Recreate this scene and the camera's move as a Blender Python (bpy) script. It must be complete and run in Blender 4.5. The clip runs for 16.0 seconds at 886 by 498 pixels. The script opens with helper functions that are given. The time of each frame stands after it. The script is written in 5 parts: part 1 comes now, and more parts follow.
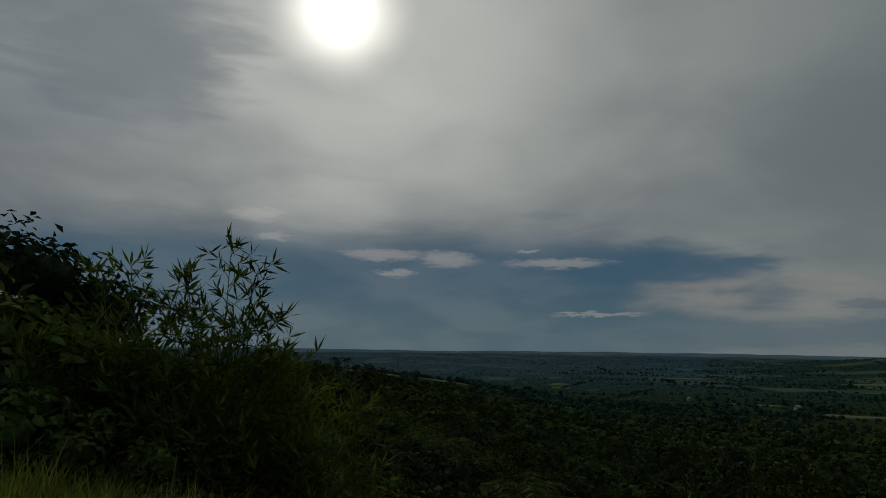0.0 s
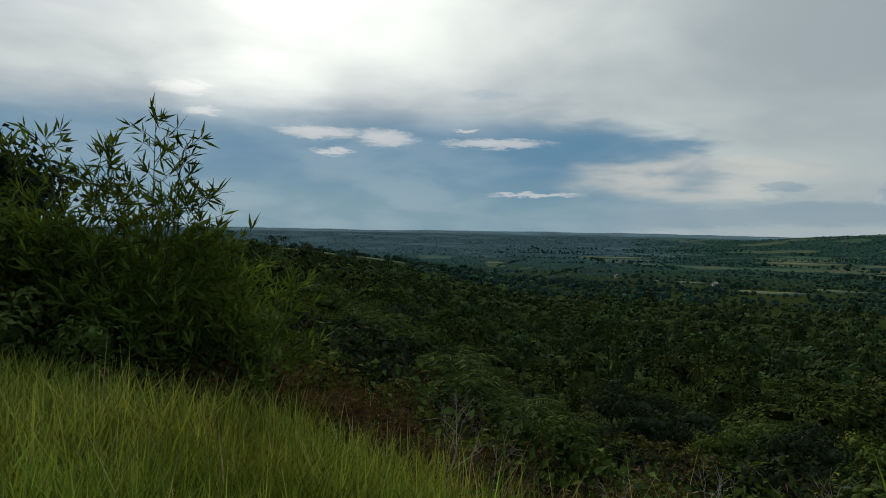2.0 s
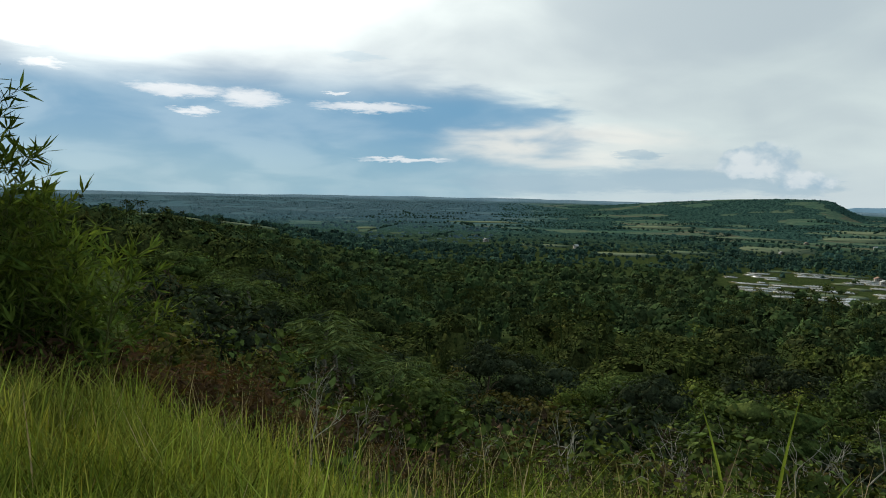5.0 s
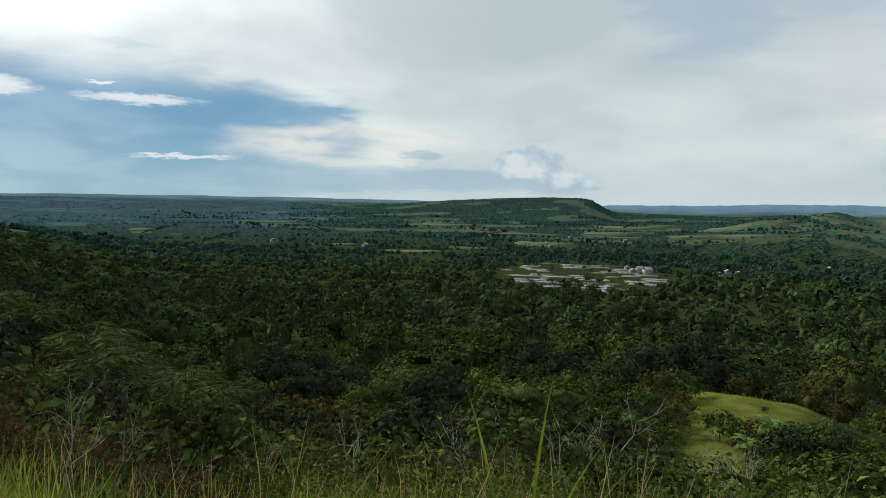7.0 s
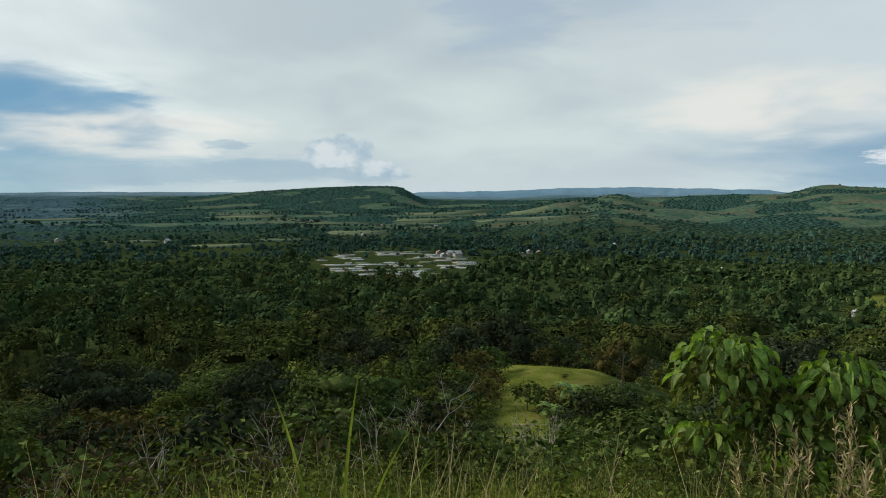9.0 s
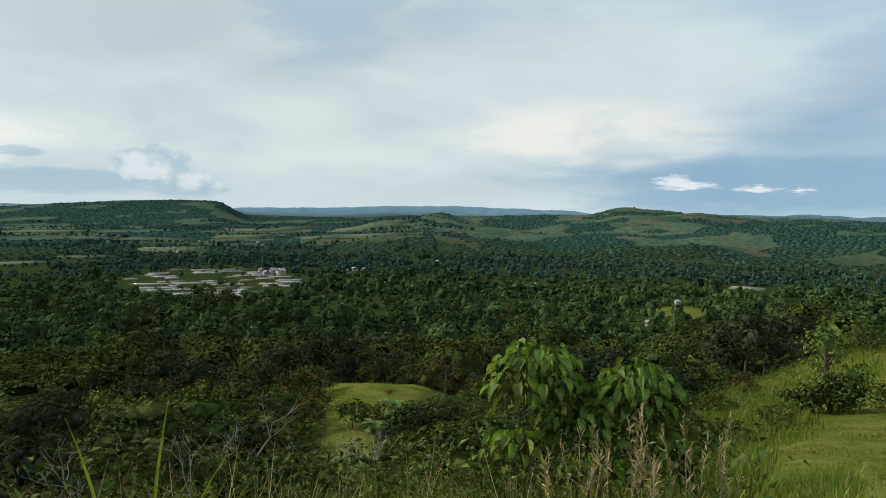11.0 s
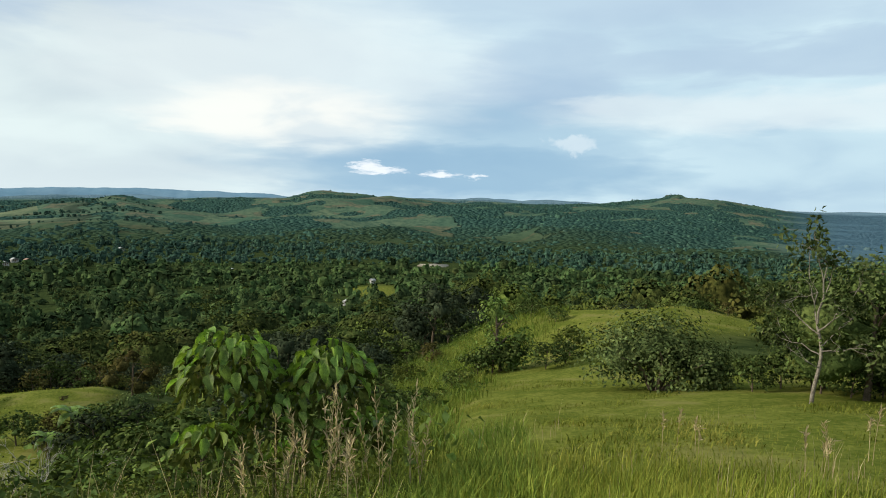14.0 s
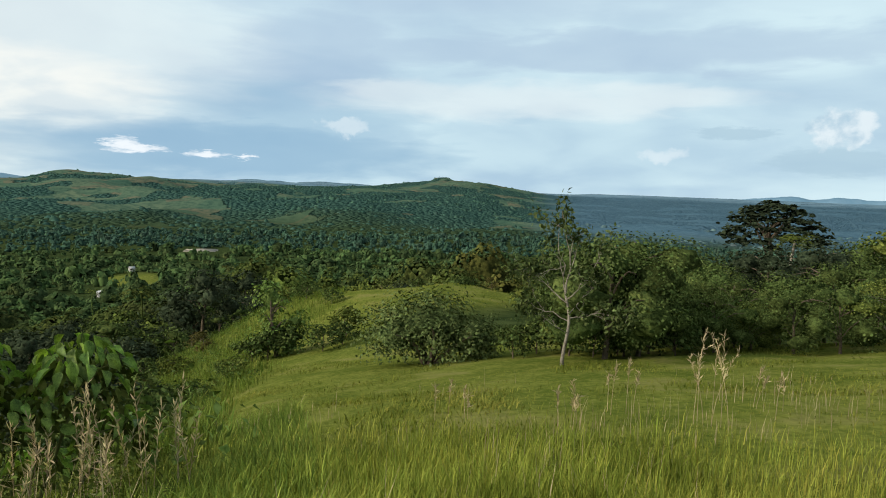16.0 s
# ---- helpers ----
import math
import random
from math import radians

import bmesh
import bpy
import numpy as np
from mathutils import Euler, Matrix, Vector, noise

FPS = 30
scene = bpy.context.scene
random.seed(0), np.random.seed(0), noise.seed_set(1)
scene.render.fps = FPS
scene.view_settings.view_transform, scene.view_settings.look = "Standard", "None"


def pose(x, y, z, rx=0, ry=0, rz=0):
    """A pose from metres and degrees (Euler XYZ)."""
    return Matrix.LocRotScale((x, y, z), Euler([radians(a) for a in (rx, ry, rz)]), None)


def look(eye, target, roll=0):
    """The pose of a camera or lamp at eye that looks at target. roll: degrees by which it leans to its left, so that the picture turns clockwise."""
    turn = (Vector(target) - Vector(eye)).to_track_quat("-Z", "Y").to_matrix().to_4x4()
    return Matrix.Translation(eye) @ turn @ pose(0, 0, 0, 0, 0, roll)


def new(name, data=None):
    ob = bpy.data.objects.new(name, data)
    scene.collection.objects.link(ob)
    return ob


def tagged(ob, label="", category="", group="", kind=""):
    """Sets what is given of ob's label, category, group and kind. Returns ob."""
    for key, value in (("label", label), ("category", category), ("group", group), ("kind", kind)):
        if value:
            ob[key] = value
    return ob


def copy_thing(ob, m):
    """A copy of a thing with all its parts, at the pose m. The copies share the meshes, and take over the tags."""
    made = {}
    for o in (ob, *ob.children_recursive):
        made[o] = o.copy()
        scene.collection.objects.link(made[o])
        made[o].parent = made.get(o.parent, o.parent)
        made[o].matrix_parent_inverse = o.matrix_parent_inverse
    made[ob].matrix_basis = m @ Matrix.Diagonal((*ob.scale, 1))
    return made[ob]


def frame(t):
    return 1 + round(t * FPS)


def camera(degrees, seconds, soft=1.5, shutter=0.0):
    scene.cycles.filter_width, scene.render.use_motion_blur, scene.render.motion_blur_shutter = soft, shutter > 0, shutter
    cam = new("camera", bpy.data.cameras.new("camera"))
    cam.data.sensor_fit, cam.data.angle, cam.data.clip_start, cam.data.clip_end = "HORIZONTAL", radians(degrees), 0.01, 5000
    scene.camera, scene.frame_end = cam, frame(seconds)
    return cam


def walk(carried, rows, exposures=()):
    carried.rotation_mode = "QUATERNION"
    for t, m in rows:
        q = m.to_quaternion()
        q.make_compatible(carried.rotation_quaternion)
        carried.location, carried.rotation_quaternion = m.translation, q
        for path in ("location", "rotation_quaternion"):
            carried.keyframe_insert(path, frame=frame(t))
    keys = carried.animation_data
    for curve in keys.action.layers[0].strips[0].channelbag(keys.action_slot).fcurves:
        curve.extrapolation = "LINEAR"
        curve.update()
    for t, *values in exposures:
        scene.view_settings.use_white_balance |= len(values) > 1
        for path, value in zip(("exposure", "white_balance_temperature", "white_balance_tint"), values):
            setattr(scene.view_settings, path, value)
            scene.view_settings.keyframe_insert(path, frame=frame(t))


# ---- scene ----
cam = camera(64.77, 16.0, soft=1.0)
EYE = 1.6
# seconds, x, y, z from the first eye, yaw, pitch, roll
ROWS = [
    (0.0, 0.001, 0.002, -0.001, -0.000, 7.751, -0.736),
    (0.5, -0.000, 0.033, 0.021, -0.727, 3.955, -1.270),
    (1.0, -0.000, 0.055, 0.009, -2.679, 0.997, -1.271),
    (1.5, 0.003, 0.074, -0.003, -4.743, -0.912, -0.727),
    (2.0, 0.005, 0.080, -0.006, -5.093, -2.021, -1.016),
    (2.5, 0.010, 0.080, -0.004, -6.905, -2.899, -1.204),
    (3.0, 0.020, 0.081, -0.002, -8.709, -6.028, -1.377),
    (3.2, 0.024, 0.087, -0.001, -8.588, -5.754, -1.584),
    (5.3, 0.200, 0.252, -0.018, -18.034, -4.442, -1.598),
    (5.5, 0.218, 0.265, -0.024, -19.885, -4.371, -1.906),
    (6.0, 0.255, 0.275, -0.011, -24.919, -4.405, -1.799),
    (6.5, 0.277, 0.267, -0.024, -29.709, -4.211, -2.040),
    (7.0, 0.308, 0.257, -0.021, -32.773, -4.427, -1.257),
    (7.5, 0.336, 0.241, -0.018, -37.336, -4.500, -1.118),
    (8.0, 0.373, 0.261, -0.025, -41.222, -4.684, -0.962),
    (8.5, 0.395, 0.271, -0.029, -45.105, -4.751, -0.819),
    (8.7, 0.392, 0.256, -0.019, -46.332, -4.947, -0.436),
    (10.8, 0.379, 0.215, -0.011, -60.568, -3.857, -1.009),
    (11.0, 0.385, 0.214, -0.012, -62.297, -3.621, -1.132),
    (11.5, 0.407, 0.209, -0.017, -66.138, -3.811, -1.078),
    (12.0, 0.423, 0.208, -0.023, -70.231, -3.872, -0.942),
    (12.5, 0.435, 0.206, -0.028, -73.757, -4.092, -0.680),
    (13.0, 0.455, 0.199, -0.033, -77.809, -4.229, -0.738),
    (13.5, 0.456, 0.188, -0.032, -82.840, -3.904, -1.158),
    (14.0, 0.478, 0.184, -0.021, -86.727, -4.456, -1.487),
    (14.5, 0.507, 0.176, -0.030, -91.359, -4.012, -2.125),
    (15.0, 0.514, 0.169, -0.038, -95.539, -4.502, -1.709),
    (15.5, 0.520, 0.176, -0.040, -100.438, -4.798, -2.099),
    (16.0, 0.535, 0.167, -0.041, -105.077, -5.390, -1.897),
]
walk(cam, [(t, pose(x, y, EYE + z, 90 + pitch, roll, yaw)) for t, x, y, z, yaw, pitch, roll in ROWS],
     [(0.0, -2.2), (0.5, -1.6), (1.0, -1.2), (1.5, -0.95), (2.0, -0.75), (2.5, -0.6), (3.0, -0.35), (5.5, -0.15), (8.5, -0.2), (11.0, -0.08), (12.3, 0.0), (13.4, 0.17), (14.5, 0.16), (16.0, 0.12)])

# ---- world and sun ----
SUN_AZ, SUN_EL = -9.1, 26.2


def way(az, el):
    a, e = radians(az), radians(el)
    return Vector((math.sin(a) * math.cos(e), math.cos(a) * math.cos(e), math.sin(e)))


class Nodes:
    """Short hands for building a node tree."""

    def __init__(self, tree):
        self.tree = tree
        tree.nodes.clear()

    def add(self, kind, operation=None):
        n = self.tree.nodes.new(kind)
        if operation:
            n.operation = operation
        return n

    def put(self, socket, value):
        if isinstance(value, bpy.types.NodeSocket):
            self.tree.links.new(value, socket)
        elif value is not None:
            socket.default_value = value

    def math(self, op, a, b=None, c=None):
        n = self.add("ShaderNodeMath", operation=op)
        for s, v in zip(n.inputs, (a, b, c)):
            self.put(s, v)
        return n.outputs[0]

    def ramp(self, value, lo, hi, a=0.0, b=1.0, kind="SMOOTHSTEP"):
        n = self.add("ShaderNodeMapRange")
        n.interpolation_type = kind
        for s, v in zip(n.inputs[:5], (value, lo, hi, a, b)):
            self.put(s, v)
        return n.outputs[0]

    def mix(self, fac, a, b, blend="MIX"):
        n = self.add("ShaderNodeMix")
        n.data_type, n.blend_type = "RGBA", blend
        self.put(n.inputs[0], fac)
        for s, v in ((n.inputs[6], a), (n.inputs[7], b)):
            self.put(s, (*v, 1) if isinstance(v, tuple) and len(v) == 3 else v)
        return n.outputs[2]

    def noise(self, vec, scale, detail=4.0, rough=0.55, distort=0.0):
        n = self.add("ShaderNodeTexNoise")
        self.put(n.inputs["Vector"], vec)
        n.inputs["Scale"].default_value, n.inputs["Detail"].default_value = scale, detail
        n.inputs["Roughness"].default_value, n.inputs["Distortion"].default_value = rough, distort
        return n


world = bpy.data.worlds.new("sky")
scene.world = world
world.use_nodes = True
W = Nodes(world.node_tree)
direction = W.add("ShaderNodeTexCoord").outputs["Generated"]
sep = W.add("ShaderNodeSeparateXYZ")
W.put(sep.inputs[0], direction)
dx, dy, dz = sep.outputs
az = W.math("MULTIPLY", W.math("ARCTAN2", dx, dy), 57.2958)
el = W.math("MULTIPLY", W.math("ARCSINE", dz), 57.2958)
# the cloud deck, seen in perspective
lift = W.math("ADD", W.math("MAXIMUM", dz, 0.0), 0.26)
deck = W.add("ShaderNodeCombineXYZ")
W.put(deck.inputs[0], W.math("DIVIDE", dx, lift))
W.put(deck.inputs[1], W.math("DIVIDE", dy, lift))
broad = W.noise(deck.outputs[0], 0.9, 3.0, 0.45, 0.3).outputs["Fac"]
fine = W.noise(deck.outputs[0], 2.4, 5.0, 0.48, 0.35).outputs["Fac"]
veil = W.math("ADD", W.math("MULTIPLY", broad, 0.68), W.math("MULTIPLY", fine, 0.32))
stretch = W.add("ShaderNodeMapping")
stretch.inputs["Scale"].default_value = (1, 1, 5.0)
W.put(stretch.inputs[0], direction)
rough_edge = W.noise(stretch.outputs[0], 9.0, 6.0, 0.52, 0.3)
edge = W.add("ShaderNodeSeparateColor")
W.put(edge.inputs[0], rough_edge.outputs["Color"])
az_w = W.math("ADD", az, W.math("MULTIPLY", W.math("SUBTRACT", edge.outputs[0], 0.5), 12.0))
el_w = W.math("ADD", el, W.math("MULTIPLY", W.math("SUBTRACT", edge.outputs[1], 0.5), 4.2))
az_s = W.math("ADD", az, W.math("MULTIPLY", W.math("SUBTRACT", edge.outputs[0], 0.5), 8.0))
el_s = W.math("ADD", el, W.math("MULTIPLY", W.math("SUBTRACT", edge.outputs[1], 0.5), 2.6))
puff = W.noise(stretch.outputs[0], 38.0, 6.0, 0.65, 0.2)
puffs = W.add("ShaderNodeSeparateColor")
W.put(puffs.inputs[0], puff.outputs["Color"])
az_p = W.math("ADD", az, W.math("MULTIPLY", W.math("SUBTRACT", puffs.outputs[0], 0.5), 4.2))
el_p = W.math("ADD", el, W.math("MULTIPLY", W.math("SUBTRACT", puffs.outputs[1], 0.5), 1.15))


def patch(a, e, wa, we, soft, u=None, v=None):
    """A soft-edged patch of sky about one direction."""
    x = W.math("DIVIDE", W.math("SUBTRACT", u or az_w, a), wa)
    y = W.math("DIVIDE", W.math("SUBTRACT", v or el_w, e), we)
    d = W.math("ADD", W.math("MULTIPLY", x, x), W.math("MULTIPLY", y, y))
    return W.ramp(d, 1 + soft, max(1 - soft, 0.0))


def union(masks):
    out = masks[0]
    for m in masks[1:]:
        out = W.math("MAXIMUM", out, m)
    return out


nishita = W.add("ShaderNodeTexSky")
nishita.sky_type, nishita.sun_disc = "NISHITA", False
nishita.sun_elevation, nishita.sun_rotation = radians(SUN_EL), radians(SUN_AZ)
clear = W.mix(1.0, nishita.outputs[0], (0.045, 0.05, 0.055), "MULTIPLY")
blue = W.mix(0.92, clear, W.mix(W.ramp(el, 6.5, 11.0), W.mix(W.ramp(el, 0.0, 5.5), (0.25, 0.50, 0.66), (0.13, 0.365, 0.60)), (0.34, 0.44, 0.58)))
east = W.ramp(az, 55.0, 95.0)
clouds = W.mix(W.ramp(veil, 0.36, 0.64), W.mix(east, (0.54, 0.64, 0.69), (0.42, 0.58, 0.71)), W.mix(east, (0.72, 0.83, 0.83), (0.62, 0.79, 0.85)))
gap = union([patch(-3, 2.5, 25, 10.0, 0.5), patch(14, 3.4, 13, 5.2, 0.6), patch(-25, 2, 16, 11, 0.6), W.math("MULTIPLY", patch(27, 1.0, 18, 1.7, 0.8), 0.6)])
gap = W.math("MULTIPLY", W.math("MULTIPLY", W.ramp(gap, 0.0, 0.9), W.ramp(fine, 0.36, 0.62, 1.0, 0.88)), W.ramp(el_s, 11.6, 6.6, 0.12, 1.0))
color = W.mix(W.math("MULTIPLY", gap, 0.92), clouds, blue)
streak = union([patch(88, 2.0, 17, 2.4, 0.8), W.math("MULTIPLY", patch(94, 5.0, 10, 4.2, 0.9), 0.7), W.math("MULTIPLY", patch(119, 3.0, 22, 2.9, 0.9), 0.3)])
color = W.mix(W.math("MULTIPLY", streak, 0.8), color, (0.25, 0.43, 0.60))
# pale air low over the land
low = W.ramp(el, 5.0, -0.5)
color = W.mix(W.math("MULTIPLY", W.math("MULTIPLY", low, patch(46, 0, 26, 8, 0.9)), 0.8), color, (0.66, 0.76, 0.79))
# lit banks and small clouds
BANKS = [(24.5, 4.0, 9.3, 1.6), (73.5, 6.0, 8.6, 2.3), (69, 5.0, 5.0, 1.0)]
SOFT = [(74, 9.5, 15, 5.5), (110, 6.6, 13, 1.3), (101, 7.2, 5, 0.9), (122, 7.0, 7, 1.0)]
BRIGHT = [(-5.1, 7.2, 3.0, 0.42), (0.3, 6.9, 2.0, 0.6), (9.3, 6.6, 3.8, 0.34), (-15.3, 10.0, 1.9, 0.5), (-14, 8.4, 1.3, 0.28),
          (-4.0, 5.7, 1.2, 0.3), (6.8, 7.6, 0.6, 0.16), (12.4, 2.5, 3.4, 0.18), (80.6, 2.1, 1.0, 0.5), (81.6, 1.8, 1.9, 0.26), (86.4, 1.6, 1.3, 0.24), (89.2, 1.55, 0.7, 0.2)]
TOWERS = [(39.8, 2.6, 2.8, 1.1), (42.8, 1.3, 1.9, 0.9), (134.4, 4.7, 2.1, 1.3)]
FAINT = [(122.4, 2.6, 1.6, 0.6), (97, 4.1, 1.8, 0.45)]
GREY = [(34, 1.2, 6.5, 0.9), (42, 0.9, 3.0, 0.7), (24, 0.8, 7.0, 0.8), (31.1, 3.2, 1.8, 0.35), (8.6, 10.5, 2.1, 0.3), (134.2, 2.4, 4.2, 1.0), (127.4, 4.4, 2.8, 0.45)]
HIGH = [(-29, 21, 11, 7), (104, 17, 30, 4.5), (118, 10.5, 24, 1.5), (53, 15, 5, 4.5), (95, 10, 7, 3.5), (67, 14, 7, 2.0)]
color = W.mix(W.math("MULTIPLY", union([patch(*b, 0.9) for b in HIGH]), 0.62), color, (0.39, 0.52, 0.67))
lit = W.math("MULTIPLY", union([patch(*b, 0.9, az_s, el_s) for b in BANKS]), W.ramp(fine, 0.36, 0.60, 0.25, 0.85))
color = W.mix(W.math("MULTIPLY", union([patch(*b, 0.97, az_s, el_s) for b in SOFT]), 0.5), color, (0.80, 0.86, 0.86))
color = W.mix(lit, color, (0.90, 0.91, 0.86))
color = W.mix(W.math("MULTIPLY", union([patch(*b, 0.6, az_p, el_p) for b in GREY]), 0.6), color, (0.38, 0.54, 0.65))
heap = W.add("ShaderNodeMapping")
heap.inputs["Scale"].default_value = (1, 1, 1.3)
W.put(heap.inputs[0], direction)
heaped = W.noise(heap.outputs[0], 30.0, 5.0, 0.55, 0.0)
heaps = W.add("ShaderNodeSeparateColor")
W.put(heaps.inputs[0], heaped.outputs["Color"])
az_h = W.math("ADD", az, W.math("MULTIPLY", W.math("SUBTRACT", heaps.outputs[0], 0.5), 4.5))
el_h = W.math("ADD", el, W.math("MULTIPLY", W.math("SUBTRACT", heaps.outputs[1], 0.5), 3.4))
billow = W.ramp(heaps.outputs[2], 0.34, 0.62)
tower = W.mix(billow, (0.40, 0.56, 0.68), (0.80, 0.87, 0.90))
color = W.mix(W.math("MULTIPLY", union([patch(*b, 0.95, az_h, el_h) for b in FAINT]), 0.4), color, (0.84, 0.90, 0.92))
color = W.mix(W.math("MULTIPLY", union([patch(*b, 0.45, az_h, el_h) for b in TOWERS]), 0.72), color, tower)
color = W.mix(W.math("MULTIPLY", union([patch(*b, 0.99, az_p, el_p) for b in BRIGHT]), 0.8), color, (0.95, 0.98, 1.0))
# sunlight through the thin cloud
dot = W.add("ShaderNodeVectorMath", "DOT_PRODUCT")
W.put(dot.inputs[0], direction)
dot.inputs[1].default_value = way(SUN_AZ, SUN_EL)
angle = W.math("MULTIPLY", W.math("ARCCOSINE", dot.outputs["Value"]), 57.2958)
wide = W.math("POWER", W.ramp(angle, 52.0, 0.0, kind="LINEAR"), 2.0)
tight = W.math("POWER", W.ramp(angle, 6.3, 1.0, kind="LINEAR"), 2.0)
thick = union([patch(-25.5, 21.5, 8, 5.2, 0.9), W.math("MULTIPLY", patch(-33, 26, 9, 5, 0.9), 0.8)])
veiled = W.math("MULTIPLY", W.math("SUBTRACT", 1.0, W.math("MULTIPLY", gap, 0.94)), W.math("SUBTRACT", 1.0, W.math("MULTIPLY", thick, 0.6)))
shine = W.math("ADD", W.math("MULTIPLY", W.math("MULTIPLY", W.math("MULTIPLY", wide, veiled), W.ramp(veil, 0.3, 0.6, 0.35, 1.0)), 2.0), W.math("MULTIPLY", tight, 6.0))
glow = W.mix(1.0, (1.0, 0.96, 0.86), shine, "MULTIPLY")
color = W.mix(1.0, color, glow, "ADD")
background = W.add("ShaderNodeBackground")
W.put(background.inputs[0], color)
background.inputs[1].default_value = 1.0
W.put(W.add("ShaderNodeOutputWorld").inputs[0], background.outputs[0])

sun = new("sun", bpy.data.lights.new("sun", "SUN"))
sun.data.energy, sun.data.angle, sun.data.color = 4.6, radians(8), (1.0, 0.91, 0.74)
sun.matrix_world = look((0, 0, 50), Vector((0, 0, 50)) - way(SUN_AZ, SUN_EL))


# ---- materials ----
def surface(name, colors, scale, rough=0.8, bump=0.0, through_light=0.0, tint=None, island=False, object_random=False, spread=0.36, metal=0.0, gloss=0.0):
    """A procedural surface: two colours mixed by noise at two scales, varied piece by piece; leaves also let light through."""
    mat = bpy.data.materials.new(name)
    mat.use_nodes = True
    N = Nodes(mat.node_tree)
    place = N.add("ShaderNodeTexCoord").outputs["Object"]
    large, small = N.noise(place, scale, 4.0, 0.6), N.noise(place, scale * 9, 3.0)
    fac = N.math("ADD", N.math("MULTIPLY", large.outputs["Fac"], 0.6), N.math("MULTIPLY", small.outputs["Fac"], 0.4))
    col = N.mix(N.ramp(fac, 0.36, 0.64), colors[0], colors[1])
    value = None
    if island:
        value = N.add("ShaderNodeNewGeometry").outputs["Random Per Island"]
    if island and not tint:
        plant = N.add("ShaderNodeObjectInfo").outputs["Random"]
        col = N.mix(1.0, col, N.ramp(plant, 0.0, 1.0, 0.78, 1.16, kind="LINEAR"), "MULTIPLY")
    if object_random:
        value = N.add("ShaderNodeObjectInfo").outputs["Random"]
    if value is not None:
        hsv = N.add("ShaderNodeHueSaturation")
        N.put(hsv.inputs["Color"], col)
        N.put(hsv.inputs["Value"], N.ramp(value, 0.0, 1.0, 1 - spread, 1 + spread, kind="LINEAR"))
        N.put(hsv.inputs["Hue"], N.ramp(N.math("FRACT", N.math("MULTIPLY", value, 7.3)), 0.0, 1.0, 0.485, 0.515, kind="LINEAR"))
        col = hsv.outputs[0]
    if tint:
        at = N.add("ShaderNodeAttribute")
        at.attribute_name = "tint"
        col = N.mix(at.outputs["Fac"], col, N.mix(1.0, col, tint, "MULTIPLY"))
        dry = N.add("ShaderNodeAttribute")
        dry.attribute_name = "warm"
        col = N.mix(dry.outputs["Fac"], col, N.mix(1.0, col, (1.4, 1.04, 0.92), "MULTIPLY"))
    shader = N.add("ShaderNodeBsdfPrincipled")
    N.put(shader.inputs["Base Color"], col)
    shader.inputs["Roughness"].default_value, shader.inputs["Metallic"].default_value = rough, metal
    shader.inputs["Specular IOR Level"].default_value = gloss
    out = shader.outputs[0]
    if bump:
        b = N.add("ShaderNodeBump")
        b.inputs["Strength"].default_value, b.inputs["Distance"].default_value = bump, 0.3 / scale
        N.put(b.inputs["Height"], small.outputs["Fac"])
        N.put(shader.inputs["Normal"], b.outputs[0])
    if through_light:
        tr = N.add("ShaderNodeBsdfTranslucent")
        N.put(tr.inputs[0], N.mix(1.0, col, (1.25, 1.35, 0.6), "MULTIPLY"))
        m = N.add("ShaderNodeMixShader")
        m.inputs[0].default_value = through_light
        N.put(m.inputs[1], out)
        N.put(m.inputs[2], tr.outputs[0])
        out = m.outputs[0]
    N.put(N.add("ShaderNodeOutputMaterial").inputs[0], out)
    return mat


LEAF = {
    "dark": surface("dark_leaf", ((0.0091, 0.0133, 0.0070), (0.0452, 0.0587, 0.0333)), 1.3, 0.6, through_light=0.08, island=True),
    "mid": surface("green_leaf", ((0.0165, 0.0260, 0.0075), (0.0860, 0.1180, 0.0350)), 1.3, 0.6, through_light=0.1, island=True),
    "light": surface("light_leaf", ((0.0290, 0.0400, 0.0085), (0.1330, 0.1580, 0.0380)), 1.3, 0.6, through_light=0.15, island=True),
    "yellow": surface("yellowish_leaf", ((0.0260, 0.0250, 0.0080), (0.1230, 0.1070, 0.0370)), 1.3, 0.6, through_light=0.12, island=True),
    "grey": surface("greyish_leaf", ((0.0240, 0.0360, 0.0120), (0.1120, 0.1450, 0.0520)), 1.3, 0.6, through_light=0.08, island=True),
    "fresh": surface("fresh_leaf", ((0.0300, 0.0510, 0.0120), (0.1400, 0.2000, 0.0540)), 1.3, 0.6, through_light=0.15, island=True),
    "olive": surface("olive_leaf", ((0.0193, 0.0159, 0.0098), (0.1092, 0.0784, 0.0502)), 1.3, 0.7, through_light=0.08, island=True),
    "bamboo": surface("bamboo_leaf", ((0.0200, 0.0350, 0.0070), (0.1100, 0.1480, 0.0320)), 1.5, 0.6, through_light=0.2, island=True),
    "broad": surface("broad_leaf", ((0.0470, 0.0870, 0.0130), (0.1680, 0.2580, 0.0500)), 3.0, 0.5, 0.2, through_light=0.35, object_random=True, gloss=0.2),
    "rust": surface("rusty_leaf", ((0.0360, 0.0220, 0.0140), (0.0880, 0.0520, 0.0300)), 1.5, 0.7, through_light=0.2, island=True),
}
CULM = surface("bamboo_culm", ((0.060, 0.075, 0.025), (0.110, 0.115, 0.045)), 3.0, 0.6)
